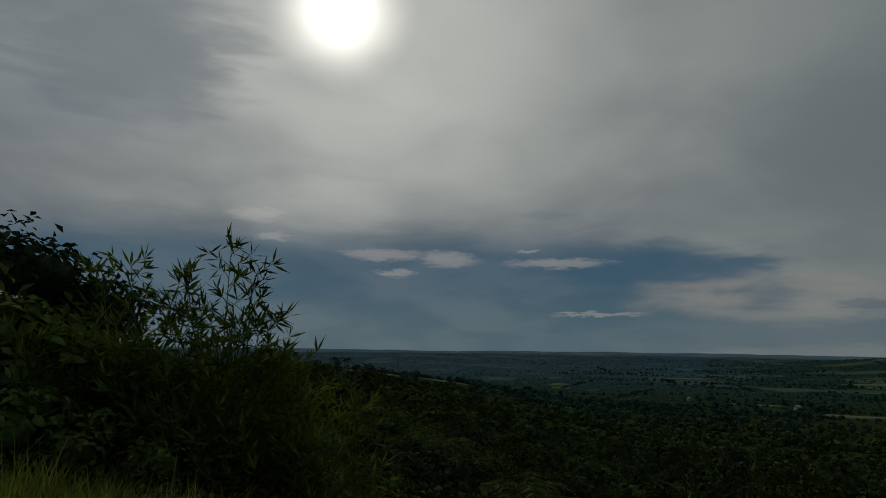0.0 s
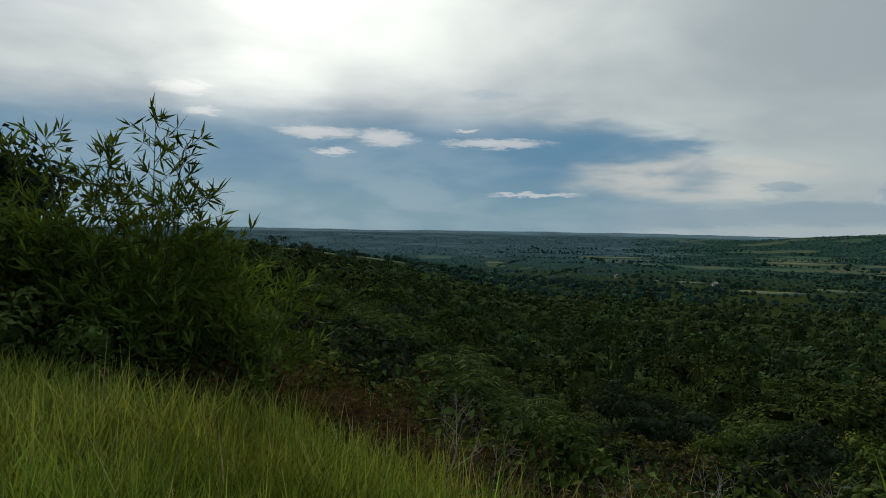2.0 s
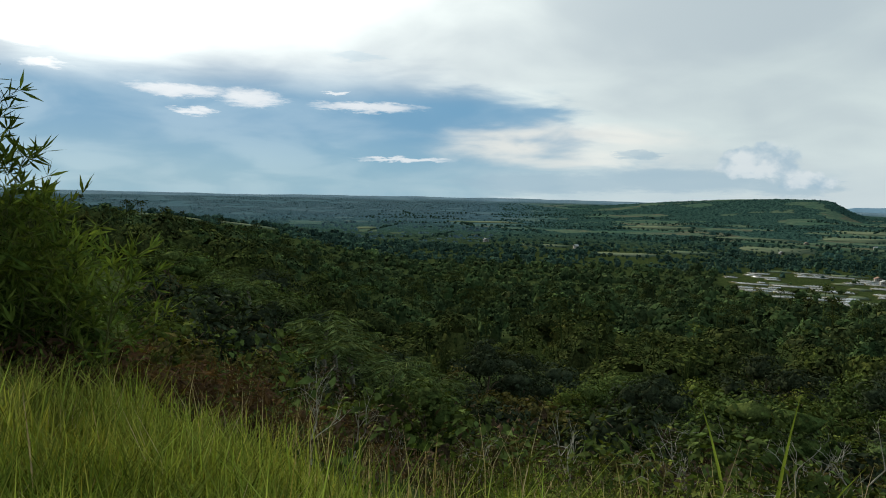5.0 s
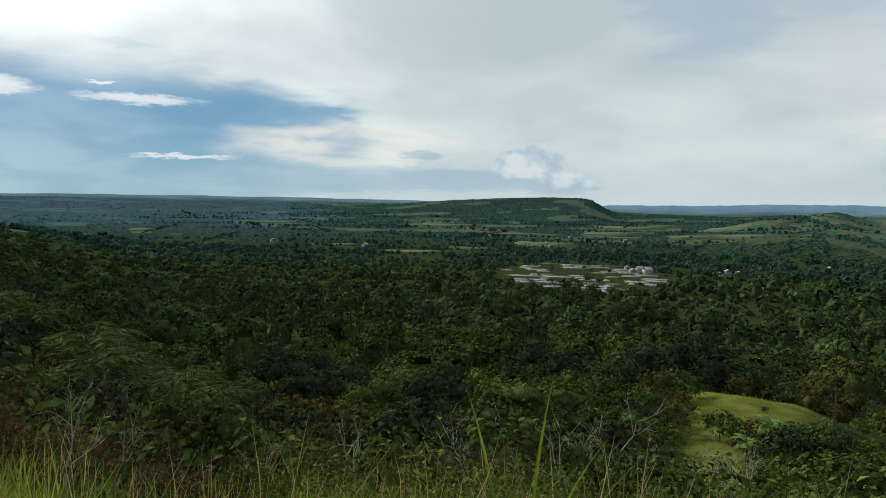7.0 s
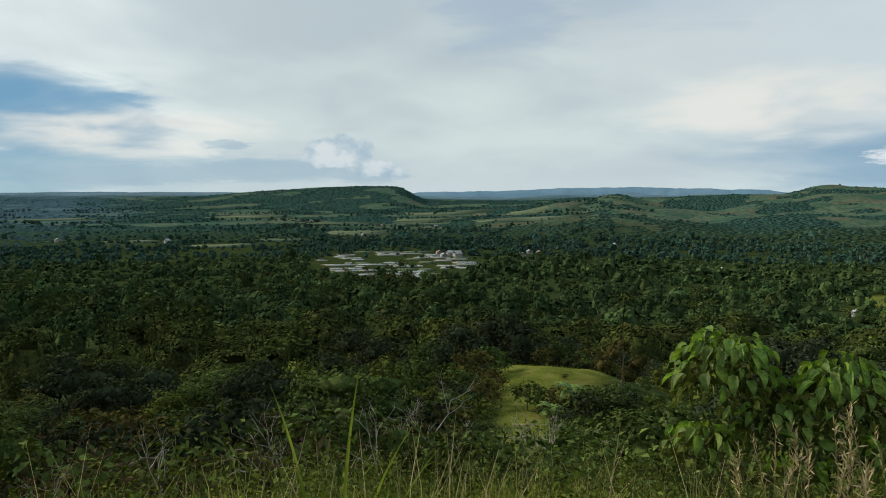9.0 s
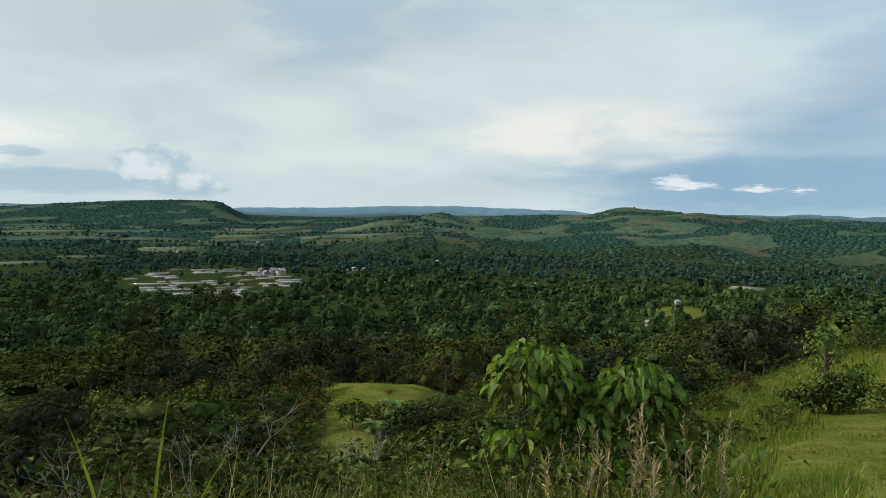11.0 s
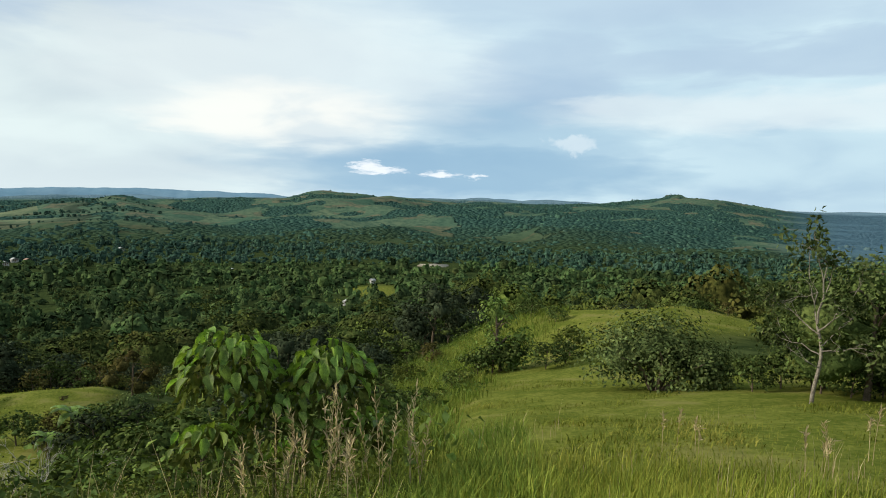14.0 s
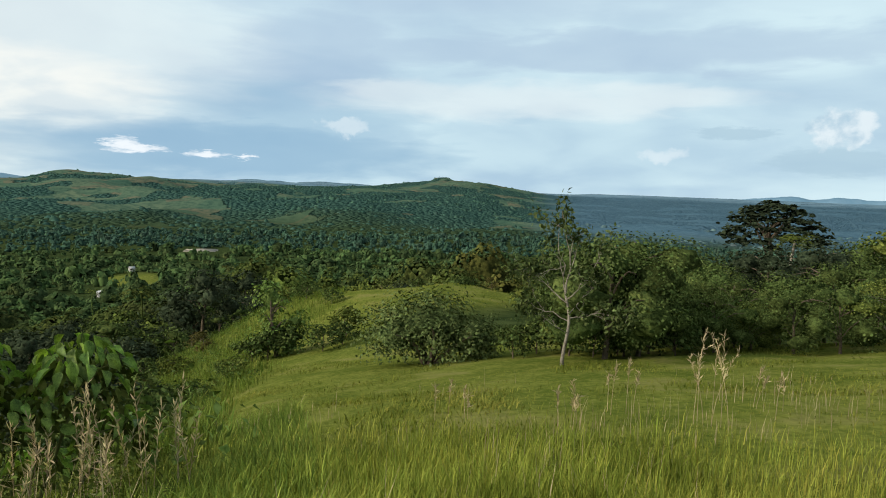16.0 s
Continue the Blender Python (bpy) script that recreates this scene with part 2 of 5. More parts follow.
FOREST = surface("forest_foliage", ((0.0092, 0.0150, 0.0056), (0.0530, 0.0660, 0.0220)), 0.22, 0.9, bump=0.15, island=True, tint=(2.0, 2.05, 1.4), spread=0.22)
VALLEY_WOOD = surface("valley_foliage", ((0.0115, 0.0215, 0.0095), (0.0460, 0.0690, 0.0290)), 0.09, 0.9, island=True, tint=(1.8, 1.95, 1.6), spread=0.14)
# the next three foliage colours have the blue of distant haze mixed in
HAZY_HILL_WOOD = surface("hazed_hillside_foliage", ((0.0105, 0.0260, 0.0210), (0.0360, 0.0680, 0.0530)), 0.05, 0.9, island=True, tint=(1.8, 1.8, 1.5), spread=0.14)
HAZY_PLAIN_WOOD = surface("hazed_plain_foliage", ((0.0322, 0.0644, 0.0759), (0.0594, 0.1015, 0.1123)), 0.03, 0.9, island=True, tint=(1.4, 1.3, 1.2), spread=0.18)
HAZY_FAR_WOOD = surface("hazed_distant_foliage", ((0.0138, 0.0375, 0.0350), (0.0300, 0.0660, 0.0570)), 0.03, 0.9, island=True, tint=(1.8, 1.6, 1.3), spread=0.14)
GRASS = surface("tall_grass", ((0.0500, 0.0790, 0.0110), (0.2180, 0.2750, 0.0520)), 0.6, 0.5, through_light=0.22, island=True, tint=(1.4, 1.0, 1.3), spread=0.6)
MEADOW = surface("meadow_grass", ((0.0740, 0.0980, 0.0130), (0.2150, 0.2480, 0.0450)), 0.8, 0.5, through_light=0.22, island=True, tint=(1.3, 1.0, 1.1), spread=0.4)
RIM = surface("rim_grass", ((0.0420, 0.0720, 0.0110), (0.1500, 0.1980, 0.0400)), 0.7, 0.5, through_light=0.2, island=True, tint=(1.25, 1.0, 1.1), spread=0.4)
LAWN = surface("pasture_grass", ((0.0640, 0.0850, 0.0110), (0.1660, 0.1770, 0.0350)), 0.4, 0.6, through_light=0.2, island=True, tint=(1.15, 1.0, 1.1), spread=0.22)
STRAW = surface("dry_straw", ((0.2450, 0.1900, 0.1100), (0.4200, 0.3400, 0.2150)), 3.0, 0.8, through_light=0.2, island=True, spread=0.3)
BARK = surface("grey_bark", ((0.12, 0.105, 0.085), (0.25, 0.225, 0.185)), 4.0, 0.9, 0.5)
PALE_BARK = surface("weathered_wood", ((0.21, 0.195, 0.165), (0.37, 0.345, 0.295)), 5.0, 0.9, 0.3)
DARK_BARK = surface("brown_bark", ((0.07, 0.055, 0.04), (0.14, 0.11, 0.08)), 4.0, 0.9, 0.5)
WATER = surface("muddy_water", ((0.16, 0.16, 0.14), (0.22, 0.22, 0.20)), 0.05, 0.05, gloss=0.6)
BUND = surface("paddy_bank", ((0.052, 0.059, 0.025), (0.084, 0.084, 0.042)), 0.1, 0.95)
FIELD = surface("pale_field", ((0.060, 0.088, 0.056), (0.105, 0.122, 0.078)), 0.02, 0.95)
GRAVEL = surface("pale_gravel", ((0.1950, 0.1755, 0.1430), (0.2730, 0.2470, 0.2080)), 0.06, 0.95)
PLASTER = surface("white_plaster", ((0.2475, 0.2475, 0.2340), (0.3150, 0.3105, 0.2970)), 0.8, 0.8)
ROOF = surface("sheet_roof", ((0.272, 0.280, 0.288), (0.400, 0.408, 0.416)), 0.5, 0.5)
RUSTY_ROOF = surface("rusty_roof", ((0.22, 0.14, 0.11), (0.34, 0.24, 0.20)), 0.5, 0.6)


# ---- meshes ----
def build(name, verts, quads=None, tris=None, material=None, tint=None, smooth=False, warm=None):
    """One mesh from arrays of vertices, quads and triangles; tint and warm: a value for each vertex."""
    verts = np.asarray(verts, np.float32).reshape(-1, 3)
    quads = np.zeros((0, 4), np.int32) if quads is None else np.asarray(quads, np.int32).reshape(-1, 4)
    tris = np.zeros((0, 3), np.int32) if tris is None else np.asarray(tris, np.int32).reshape(-1, 3)
    me = bpy.data.meshes.new(name)
    me.vertices.add(len(verts))
    me.vertices.foreach_set("co", verts.ravel())
    loops = np.concatenate([quads.ravel(), tris.ravel()])
    me.loops.add(len(loops))
    me.loops.foreach_set("vertex_index", loops)
    starts = np.concatenate([np.arange(len(quads)) * 4, 4 * len(quads) + np.arange(len(tris)) * 3]).astype(np.int32)
    me.polygons.add(len(starts))
    me.polygons.foreach_set("loop_start", starts)
    for key, values in (("tint", tint), ("warm", warm)):
        if values is not None:
            at = me.attributes.new(key, "FLOAT", "POINT")
            at.data.foreach_set("value", np.asarray(values, np.float32))
    me.update(calc_edges=True)
    me.validate()
    if smooth:
        me.polygons.foreach_set("use_smooth", np.ones(len(me.polygons), bool))
    if material:
        me.materials.append(material)
    return me


def piece(name, me, parent=None, label=""):
    """A mesh as one object, a part of parent if there is one."""
    ob = new(name, me)
    if parent:
        ob.parent = parent
    return tagged(ob, label) if label else ob


def thing(name, label, category, group=""):
    return tagged(new(name), label, category, group)


def lattice(x, y, seed):
    n = (x.astype(np.int64) * 374761393 + y.astype(np.int64) * 668265263 + seed * 974634777) & 0x7FFFFFFF
    n = (n ^ (n >> 13)) * 1274126177 & 0x7FFFFFFF
    return ((n ^ (n >> 16)) & 0xFFFF) / 65535.0


def rough(x, y, scale, seed=0, octaves=3):
    """Smooth random relief from -1 to 1."""
    total, amp, weight = 0, 1.0, 0.0
    for k in range(octaves):
        u, v = np.asarray(x) / scale, np.asarray(y) / scale
        i, j = np.floor(u), np.floor(v)
        fu, fv = u - i, v - j
        fu, fv = fu * fu * (3 - 2 * fu), fv * fv * (3 - 2 * fv)
        a, b = lattice(i, j, seed + k), lattice(i + 1, j, seed + k)
        c, d = lattice(i, j + 1, seed + k), lattice(i + 1, j + 1, seed + k)
        total = total + amp * ((a * (1 - fu) + b * fu) * (1 - fv) + (c * (1 - fu) + d * fu) * fv)
        weight, amp, scale = weight + amp, amp * 0.5, scale * 0.5
    return 2 * total / weight - 1


def step(x, a, b):
    t = np.clip((np.asarray(x, float) - a) / (b - a), 0, 1)
    return t * t * (3 - 2 * t)


def polar(az, r):
    a = np.radians(az)
    return r * np.sin(a), r * np.cos(a)


# ---- the land ----
FALL_AZ = [-180, -60, -30, -12, -5, 3, 11, 16, 62, 80, 90, 104, 114, 132, 150, 180]
FALL = [0.10, 0.08, 0.15, 0.33, 0.45, 0.66, 0.95, 1.0, 1.0, 0.85, 0.70, 0.61, 0.52, 0.42, 0.25, 0.10]


def hump(az, r, a0, r0, half_az, half_r, height, flat=1.0):
    """A hill about (a0, r0); flat above 1 gives it a table top."""
    d = ((az - a0) / half_az) ** 2 + ((r - r0) / half_r) ** 2
    return height * np.minimum(np.exp(-d) * flat, 1.0)


def height(x, y):
    """The ground's height at any place (0 under the first eye)."""
    x, y = np.asarray(x, float), np.asarray(y, float)
    r, az = np.hypot(x, y), np.degrees(np.arctan2(x, y))
    s = np.interp(az, FALL_AZ, FALL)
    ends = np.where(az < 40, step(r, 850, 1250), step(r, 90, 420))
    s = s + (1 - s) * ends
    q = np.sqrt(np.maximum(r - 2.3, 0) ** 2 + 0.3) - 0.55
    z = -75.0 * s * (1 - np.exp(-np.maximum(q, 0) / 190))
    # knolls with meadows
    z = z + hump(az, r, 57.0, 62, 11.5, 18, 5.4, 1.12) + hump(az, r, 100, 62, 14, 21, 5.0, 1.2) + rough(x, y, 13, 17, 2) * 0.7 * step(r, 26, 40) * (1 - step(r, 110, 150))
    # relief
    z = z + rough(x, y, 2.2, 3, 2) * 0.10 * step(r, 1, 4) + rough(x, y, 26, 7) * 1.1 * step(r, 25, 90) * (1 - 0.8 * step(r, 450, 600) * (1 - step(r, 1500, 2000)))
    z = z + hump(az, r, -29, 6.2, 12, 2.2, 0.28)
    # far side of the valley
    far = step(az, 46, 62) * (1 - step(az, 107.5, 116.5))
    rise = step(r, 850, 3000)
    z = z + far * rise * (np.interp(az, [46, 62, 72, 79, 98, 104], [12, 19, 32, 42, 40, 36]) + rough(x, y, 420, 11, 4) * 27 + rough(x, y, 150, 21, 2) * (9 + 14 * step(r, 2600, 2000)))
    z = z + far * step(r, 950, 1350) * (1 - step(r, 2300, 2750)) * ((1 - 2.2 * np.abs(rough(x, y, 380, 13, 3))) * 20 + rough(x, y, 190, 19, 2) * 17)
    west = (1 - step(az, 22, 60)) + step(az, 108, 118)
    z = z + np.clip(west, 0, 1) * step(r, 1900, 4400) * (36 + rough(x, y, 700, 5, 4) * 8 + rough(x, y, 170, 15, 2) * 4)
    z = z + step(r, 1500, 3000) * (1 - far) * rough(x, y, 350, 31, 3) * 5 * (1 - step(az, 108, 118))
    # table mountain, grassy hill, long ridge with a knob, blue ridges far off
    z = z + 66 * step(az, 25, 42) * (1 - step(az, 44.0, 47.2)) * np.minimum(1.6 * np.exp(-((r - 3000) / 420) ** 2), 1)
    z = z + hump(az, r, 78.4, 2700, 3.1, 330, 30, 1.7) + hump(az, r, 75.8, 2650, 1.6, 200, 9)
    z = z + hump(az, r, 106.0, 3250, 4.6, 480, 40, 1.35) + hump(az, r, 105.0, 3250, 0.62, 120, 21, 4.0)
    z = z + hump(az, r, 112.0, 3300, 3.2, 400, 14)
    return z


def ground_cover(az, r):
    """0: woodland floor, 1: pasture and tall grass."""
    x, y = polar(az, r)
    wob = rough(x, y, 9, 51) * 0.5
    k = (hump(az, r, 57.0, 54, 4.9, 13, 1.2) + hump(az, r, 54.2, 34, 3.2, 14, 0.95)) * (1 + 0.55 * rough(x, y, 6, 57)) + hump(az, r, 102, 61, 13, 18, 1.7) + hump(az, r, 81, 510, 2.5, 45, 1.6)
    near = (1 - step(r, 7, 9)) * (1 - step(az, 20, 30)) + (1 - step(r, 3.5, 5))
    lawn = step(az + wob * 7 - 60 / np.maximum(r, 4), 76, 81) * (1 - step(az, 150, 160)) * (1 - step(r, 58 - 29 * step(az, 96, 104), 68 - 32 * step(az, 96, 104)))
    back = step(np.abs(az - 30), 128, 140)
    return np.clip(np.maximum.reduce([step(k + wob * 0.4, 0.36, 0.85), near, lawn, back]), 0, 1)


FIELDS = [(38.9, 43.9, 1075, 1215), (50.5, 60.8, 1330, 1430), (44, 49, 1480, 1640), (28, 33, 900, 950), (22, 26, 1010, 1060), (33.5, 37, 980, 1030), (45, 52, 1800, 2000),
          (8.6, 10.2, 1370, 1450), (30, 36, 1700, 1850), (53, 60, 1640, 1760), (16, 22, 1750, 1850), (36, 42, 1400, 1460), (-9.5, -3.5, 790, 845), (-2.2, 2.4, 830, 870)]


def open_land(az, r):
    """1 on the open fields and the land before them that would hide them."""
    k = np.zeros(np.shape(az))
    for a0, a1, r0, r1 in FIELDS:
        k = np.maximum(k, (az > a0) & (az < a1) & (r > r0 - 90) & (r < r1 + 10))
    return k


def far_wooded(az, r):
    """Where trees stand on the far side of the valley: hollows and flats are wooded, crests are open."""
    x, y = polar(az, r)
    patches = 1.35 * rough(x, y, 130, 81, 4) - 0.30 * rough(x, y, 420, 11, 4) * (az > 60) + 0.10 + 0.10 * step(r, 2400, 2700) * (az > 24) * (az < 48) + 0.22 * (az > 49) * (az < 62) + 0.35 * (1 - step(az, 22, 34)) + 0.04 * (az > 62) + 0.06 * (az > 34) * (az < 62) + 0.5 * step(r, 1300, 1000)
    bald = step(hump(az, r, 78.4, 2700, 3.2, 330, 1.0), 0.25, 0.6)
    return step(patches, -0.10, 0.12) * 0.95 * (1 - 0.55 * (1 - step(az, 12, 32)) * step(r, 1600, 2300)) * (1 - 0.85 * bald) * (1 - open_land(az, r))


def land_material():
    mat = bpy.data.materials.new("land")
    mat.use_nodes = True
    N = Nodes(mat.node_tree)
    place = N.add("ShaderNodeTexCoord").outputs["Object"]
    at = N.add("ShaderNodeAttribute")
    at.attribute_name = "tint"
    n_s, n_m, n_l, n_x = (N.noise(place, s, 5.0, 0.6) for s in (6.0, 0.5, 0.03, 0.006))
    grass = N.mix(N.ramp(N.math("ADD", N.math("MULTIPLY", n_s.outputs["Fac"], 0.5), N.math("MULTIPLY", n_m.outputs["Fac"], 0.5)), 0.36, 0.64), (0.060, 0.079, 0.013), (0.139, 0.147, 0.031))
    grass = N.mix(N.ramp(n_m.outputs["Fac"], 0.52, 0.66, 0.0, 0.36), grass, (0.150, 0.125, 0.056))
    floor = N.mix(N.ramp(n_m.outputs["Fac"], 0.35, 0.65), (0.016, 0.026, 0.009), (0.040, 0.054, 0.019))
    n_c = N.noise(place, 0.075, 4.0, 0.7)
    crowns = N.add("ShaderNodeTexVoronoi")
    N.put(crowns.inputs["Vector"], place)
    crowns.inputs["Scale"].default_value = 0.11
    tone = N.add("ShaderNodeSeparateColor")
    N.put(tone.inputs[0], crowns.outputs["Color"])
    # wood and crop colours include haze blue for the far hillsides
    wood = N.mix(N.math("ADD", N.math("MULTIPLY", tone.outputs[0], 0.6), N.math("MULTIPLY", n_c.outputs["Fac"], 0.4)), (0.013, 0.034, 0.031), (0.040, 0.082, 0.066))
    plots = N.add("ShaderNodeTexVoronoi")
    N.put(plots.inputs["Vector"], place)
    plots.inputs["Scale"].default_value = 0.018
    plot = N.add("ShaderNodeSeparateColor")
    N.put(plot.inputs[0], plots.outputs["Color"])
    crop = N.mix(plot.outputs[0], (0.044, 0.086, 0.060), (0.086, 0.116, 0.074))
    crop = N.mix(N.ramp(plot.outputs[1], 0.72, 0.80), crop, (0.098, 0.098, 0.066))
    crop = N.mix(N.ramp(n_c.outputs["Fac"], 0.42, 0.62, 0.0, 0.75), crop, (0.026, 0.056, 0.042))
    trees = N.add("ShaderNodeAttribute")
    trees.attribute_name = "warm"
    wooded_share = N.ramp(N.math("ADD", trees.outputs["Fac"], N.math("MULTIPLY", N.math("SUBTRACT", n_c.outputs["Fac"], 0.5), 0.9)), 0.35, 0.55)
    wood = N.mix(wooded_share, crop, wood)
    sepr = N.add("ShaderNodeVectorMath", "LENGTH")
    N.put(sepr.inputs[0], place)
    # hazed colours take over from the floor between 850 and 1500 m
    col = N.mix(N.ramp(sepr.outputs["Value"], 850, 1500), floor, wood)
    # aerial haze painted as blue base colour, stronger with distance
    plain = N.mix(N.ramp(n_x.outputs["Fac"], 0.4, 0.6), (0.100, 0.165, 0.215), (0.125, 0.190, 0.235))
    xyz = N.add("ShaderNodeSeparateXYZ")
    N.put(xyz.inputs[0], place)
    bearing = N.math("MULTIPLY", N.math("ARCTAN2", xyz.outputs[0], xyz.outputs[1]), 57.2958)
    hazed_lowland = N.mix(N.ramp(n_c.outputs["Fac"], 0.40, 0.60), (0.042, 0.084, 0.118), (0.066, 0.116, 0.150))
    # masks for the painted haze: by bearing and distance
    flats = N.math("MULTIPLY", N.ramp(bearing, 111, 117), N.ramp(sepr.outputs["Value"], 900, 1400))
    shore_haze = N.math("MULTIPLY", N.math("MULTIPLY", N.ramp(bearing, 28, 18), N.ramp(sepr.outputs["Value"], 1200, 2200)), 0.75)
    col = N.mix(N.math("MAXIMUM", flats, shore_haze), col, hazed_lowland)
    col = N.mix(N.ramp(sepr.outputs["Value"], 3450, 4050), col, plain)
    col = N.mix(at.outputs["Fac"], col, grass)
    shader = N.add("ShaderNodeBsdfPrincipled")
    N.put(shader.inputs["Base Color"], col)
    shader.inputs["Roughness"].default_value = 0.95
    shader.inputs["Specular IOR Level"].default_value = 0.0
    b = N.add("ShaderNodeBump")
    b.inputs["Strength"].default_value, b.inputs["Distance"].default_value = 0.6, 0.08
    N.put(b.inputs["Height"], n_s.outputs["Fac"])
    canopy_bump = N.add("ShaderNodeBump")
    canopy_bump.inputs["Strength"].default_value, canopy_bump.inputs["Distance"].default_value = 1.0, 9.0
    N.put(canopy_bump.inputs["Height"], N.math("MULTIPLY", N.math("MULTIPLY", N.math("SUBTRACT", 1.0, crowns.outputs["Distance"]), wooded_share), N.ramp(sepr.outputs["Value"], 850, 1100)))
    N.put(canopy_bump.inputs["Normal"], b.outputs[0])
    N.put(shader.inputs["Normal"], canopy_bump.outputs[0])
    N.put(N.add("ShaderNodeOutputMaterial").inputs[0], shader.outputs[0])
    return mat


def make_ground():
    azs = np.concatenate([np.arange(-40, 145, 0.5), np.arange(145, 320, 5.0)])
    rs = np.concatenate([np.geomspace(0.5, 100, 90)[:-1], np.geomspace(100, 1000, 45)[:-1], np.linspace(1000, 2700, 80)[:-1], np.linspace(2700, 4900, 46)])
    A, R = np.meshgrid(azs, rs, indexing="ij")
    x, y = polar(A, R)
    z = height(x, y)
    n, m = A.shape
    i = np.arange(n)[:, None] * m + np.arange(m - 1)[None, :]
    k = (np.arange(n)[:, None] + 1) % n * m + np.arange(m - 1)[None, :]
    quads = np.stack([i, i + 1, k + 1, k], -1).reshape(-1, 4)
    verts = np.stack([x, y, z], -1).reshape(-1, 3)
    hub = len(verts)
    verts = np.vstack([verts, [[0, 0, float(height(0.01, 0.01))]]])
    ring = np.arange(n) * m
    tris = np.stack([ring, np.roll(ring, -1), np.full(n, hub)], -1)
    tint = np.append(ground_cover(np.where(A > 180, A - 360, A), R).ravel(), 1.0)
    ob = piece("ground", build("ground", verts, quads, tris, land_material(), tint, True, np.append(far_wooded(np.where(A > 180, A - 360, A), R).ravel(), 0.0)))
    tagged(ob, "grassy hillside falling to a wooded valley and far hills", "ground", kind="structure")


make_ground()

# ---- leaves, trunks, crowns ----
rng = np.random.default_rng(4)


def unit(v):
    return v / (np.linalg.norm(v, axis=-1, keepdims=True) + 1e-9)


def leaf_cards(base, along, length, width, fold=0.25, rnd=rng, face=None):
    """A pointed, folded leaf at each base, growing along its direction: four corners, two faces."""
    n = len(base)
    along = unit(along)
    side = unit(np.cross(along, unit(rnd.normal(size=(n, 3))) if face is None else face))
    up = np.cross(side, along)
    L, Wd = np.broadcast_to(length, n)[:, None], np.broadcast_to(width, n)[:, None]
    mid = base + along * L * 0.45
    v = np.stack([base, mid + side * Wd / 2 + up * Wd * fold, base + along * L, mid - side * Wd / 2 + up * Wd * fold], 1)
    q = np.arange(n)[:, None] * 4 + np.array([[0, 1, 2, 3]])
    return v.reshape(-1, 3), q


def tube(points, radii, sides=6):
    """A tapered, bent stem through the points."""
    p, r = np.asarray(points, float), np.asarray(radii, float)
    d = unit(np.gradient(p, axis=0))
    ref = np.where(np.abs(d[:, 2:]) > 0.9, [[1.0, 0, 0]], [[0, 0, 1.0]])
    u = unit(np.cross(d, ref))
    v = np.cross(d, u)
    a = np.arange(sides) * 2 * np.pi / sides
    ring = p[:, None] + r[:, None, None] * (np.cos(a)[None, :, None] * u[:, None] + np.sin(a)[None, :, None] * v[:, None])
    i = (np.arange(len(p) - 1)[:, None] * sides + np.arange(sides)[None, :])
    j = np.arange(len(p) - 1)[:, None] * sides + (np.arange(sides)[None, :] + 1) % sides
    return ring.reshape(-1, 3), np.stack([i, j, j + sides, i + sides], -1).reshape(-1, 4)


def join(parts):
    vs, qs, n = [], [], 0
    for v, q in parts:
        vs.append(v)
        qs.append(q + n)
        n += len(v)
    return np.vstack(vs), np.vstack(qs)


def blob_template(rnd, radius, tall, base, sides=6, rings=((0.0, 0.55), (0.45, 1.0), (0.85, 0.6), (1.0, 0.05))):
    """A small rough crown: a few uneven rings, each a height and a width."""
    zs = np.array([z for z, w in rings]) * tall + base
    rs = np.array([w for z, w in rings]) * radius
    a = np.arange(sides) * 2 * np.pi / sides
    v = np.stack([np.stack([np.cos(a) * rr, np.sin(a) * rr, np.full(sides, zz)], -1) for rr, zz in zip(rs, zs)])
    v = v * (1 + 0.22 * rnd.normal(size=(len(rings), sides, 1)) * [1, 1, 0.25])
    i = np.arange(len(rings) - 1)[:, None] * sides + np.arange(sides)[None]
    j = np.arange(len(rings) - 1)[:, None] * sides + (np.arange(sides)[None] + 1) % sides
    return v.reshape(-1, 3), np.stack([i, j, j + sides, i + sides], -1).reshape(-1, 4)


def clump_crown(rnd, radius, tall, base, clumps, per, size, droop=0.25, flat=0.55, narrow=0.5, hollow=0.55, core=0.72, sides=7):
    """Leaves in clumps spread over an uneven, lobed crown."""
    lobes = rnd.normal(size=(5, 3))
    c = unit(rnd.normal(size=(clumps, 3)))
    c[:, 2] = np.where(c[:, 2] < (-0.35 if base > 0.3 else -0.9), -c[:, 2] * 0.6, c[:, 2])
    bulge = 1 + 0.22 * np.sin((c @ lobes.T) * 2.6).mean(1) * 2
    c = c * (hollow + (1 - hollow) * rnd.random((clumps, 1)) ** 0.6) * bulge[:, None]
    c = c * [radius, radius, tall / 2] + [0, 0, base + tall / 2]
    spread = 0.21 * radius
    b = np.repeat(c, per, 0) + rnd.normal(size=(clumps * per, 3)) * [spread, spread, spread * flat]
    own = np.repeat(c, per, 0)
    face = unit(unit((b - [0, 0, base + tall * 0.3]) / [radius, radius, tall / 2]) + 0.9 * unit(b - own) + [0, 0, 0.5] + rnd.normal(size=b.shape) * 0.35)
    out = unit(np.cross(face, rnd.normal(size=b.shape))) + face * 0.35
    out[:, 2] -= droop
    ln = size * (0.65 + 0.7 * rnd.random(len(b)))
    cards = leaf_cards(b, out, ln, ln * narrow, rnd=rnd, face=face)
    if not core:
        return cards
    heart = blob_template(rnd, radius * core, tall * core, base + tall * (1 - core) * 0.45, sides)
    return join([cards, heart])


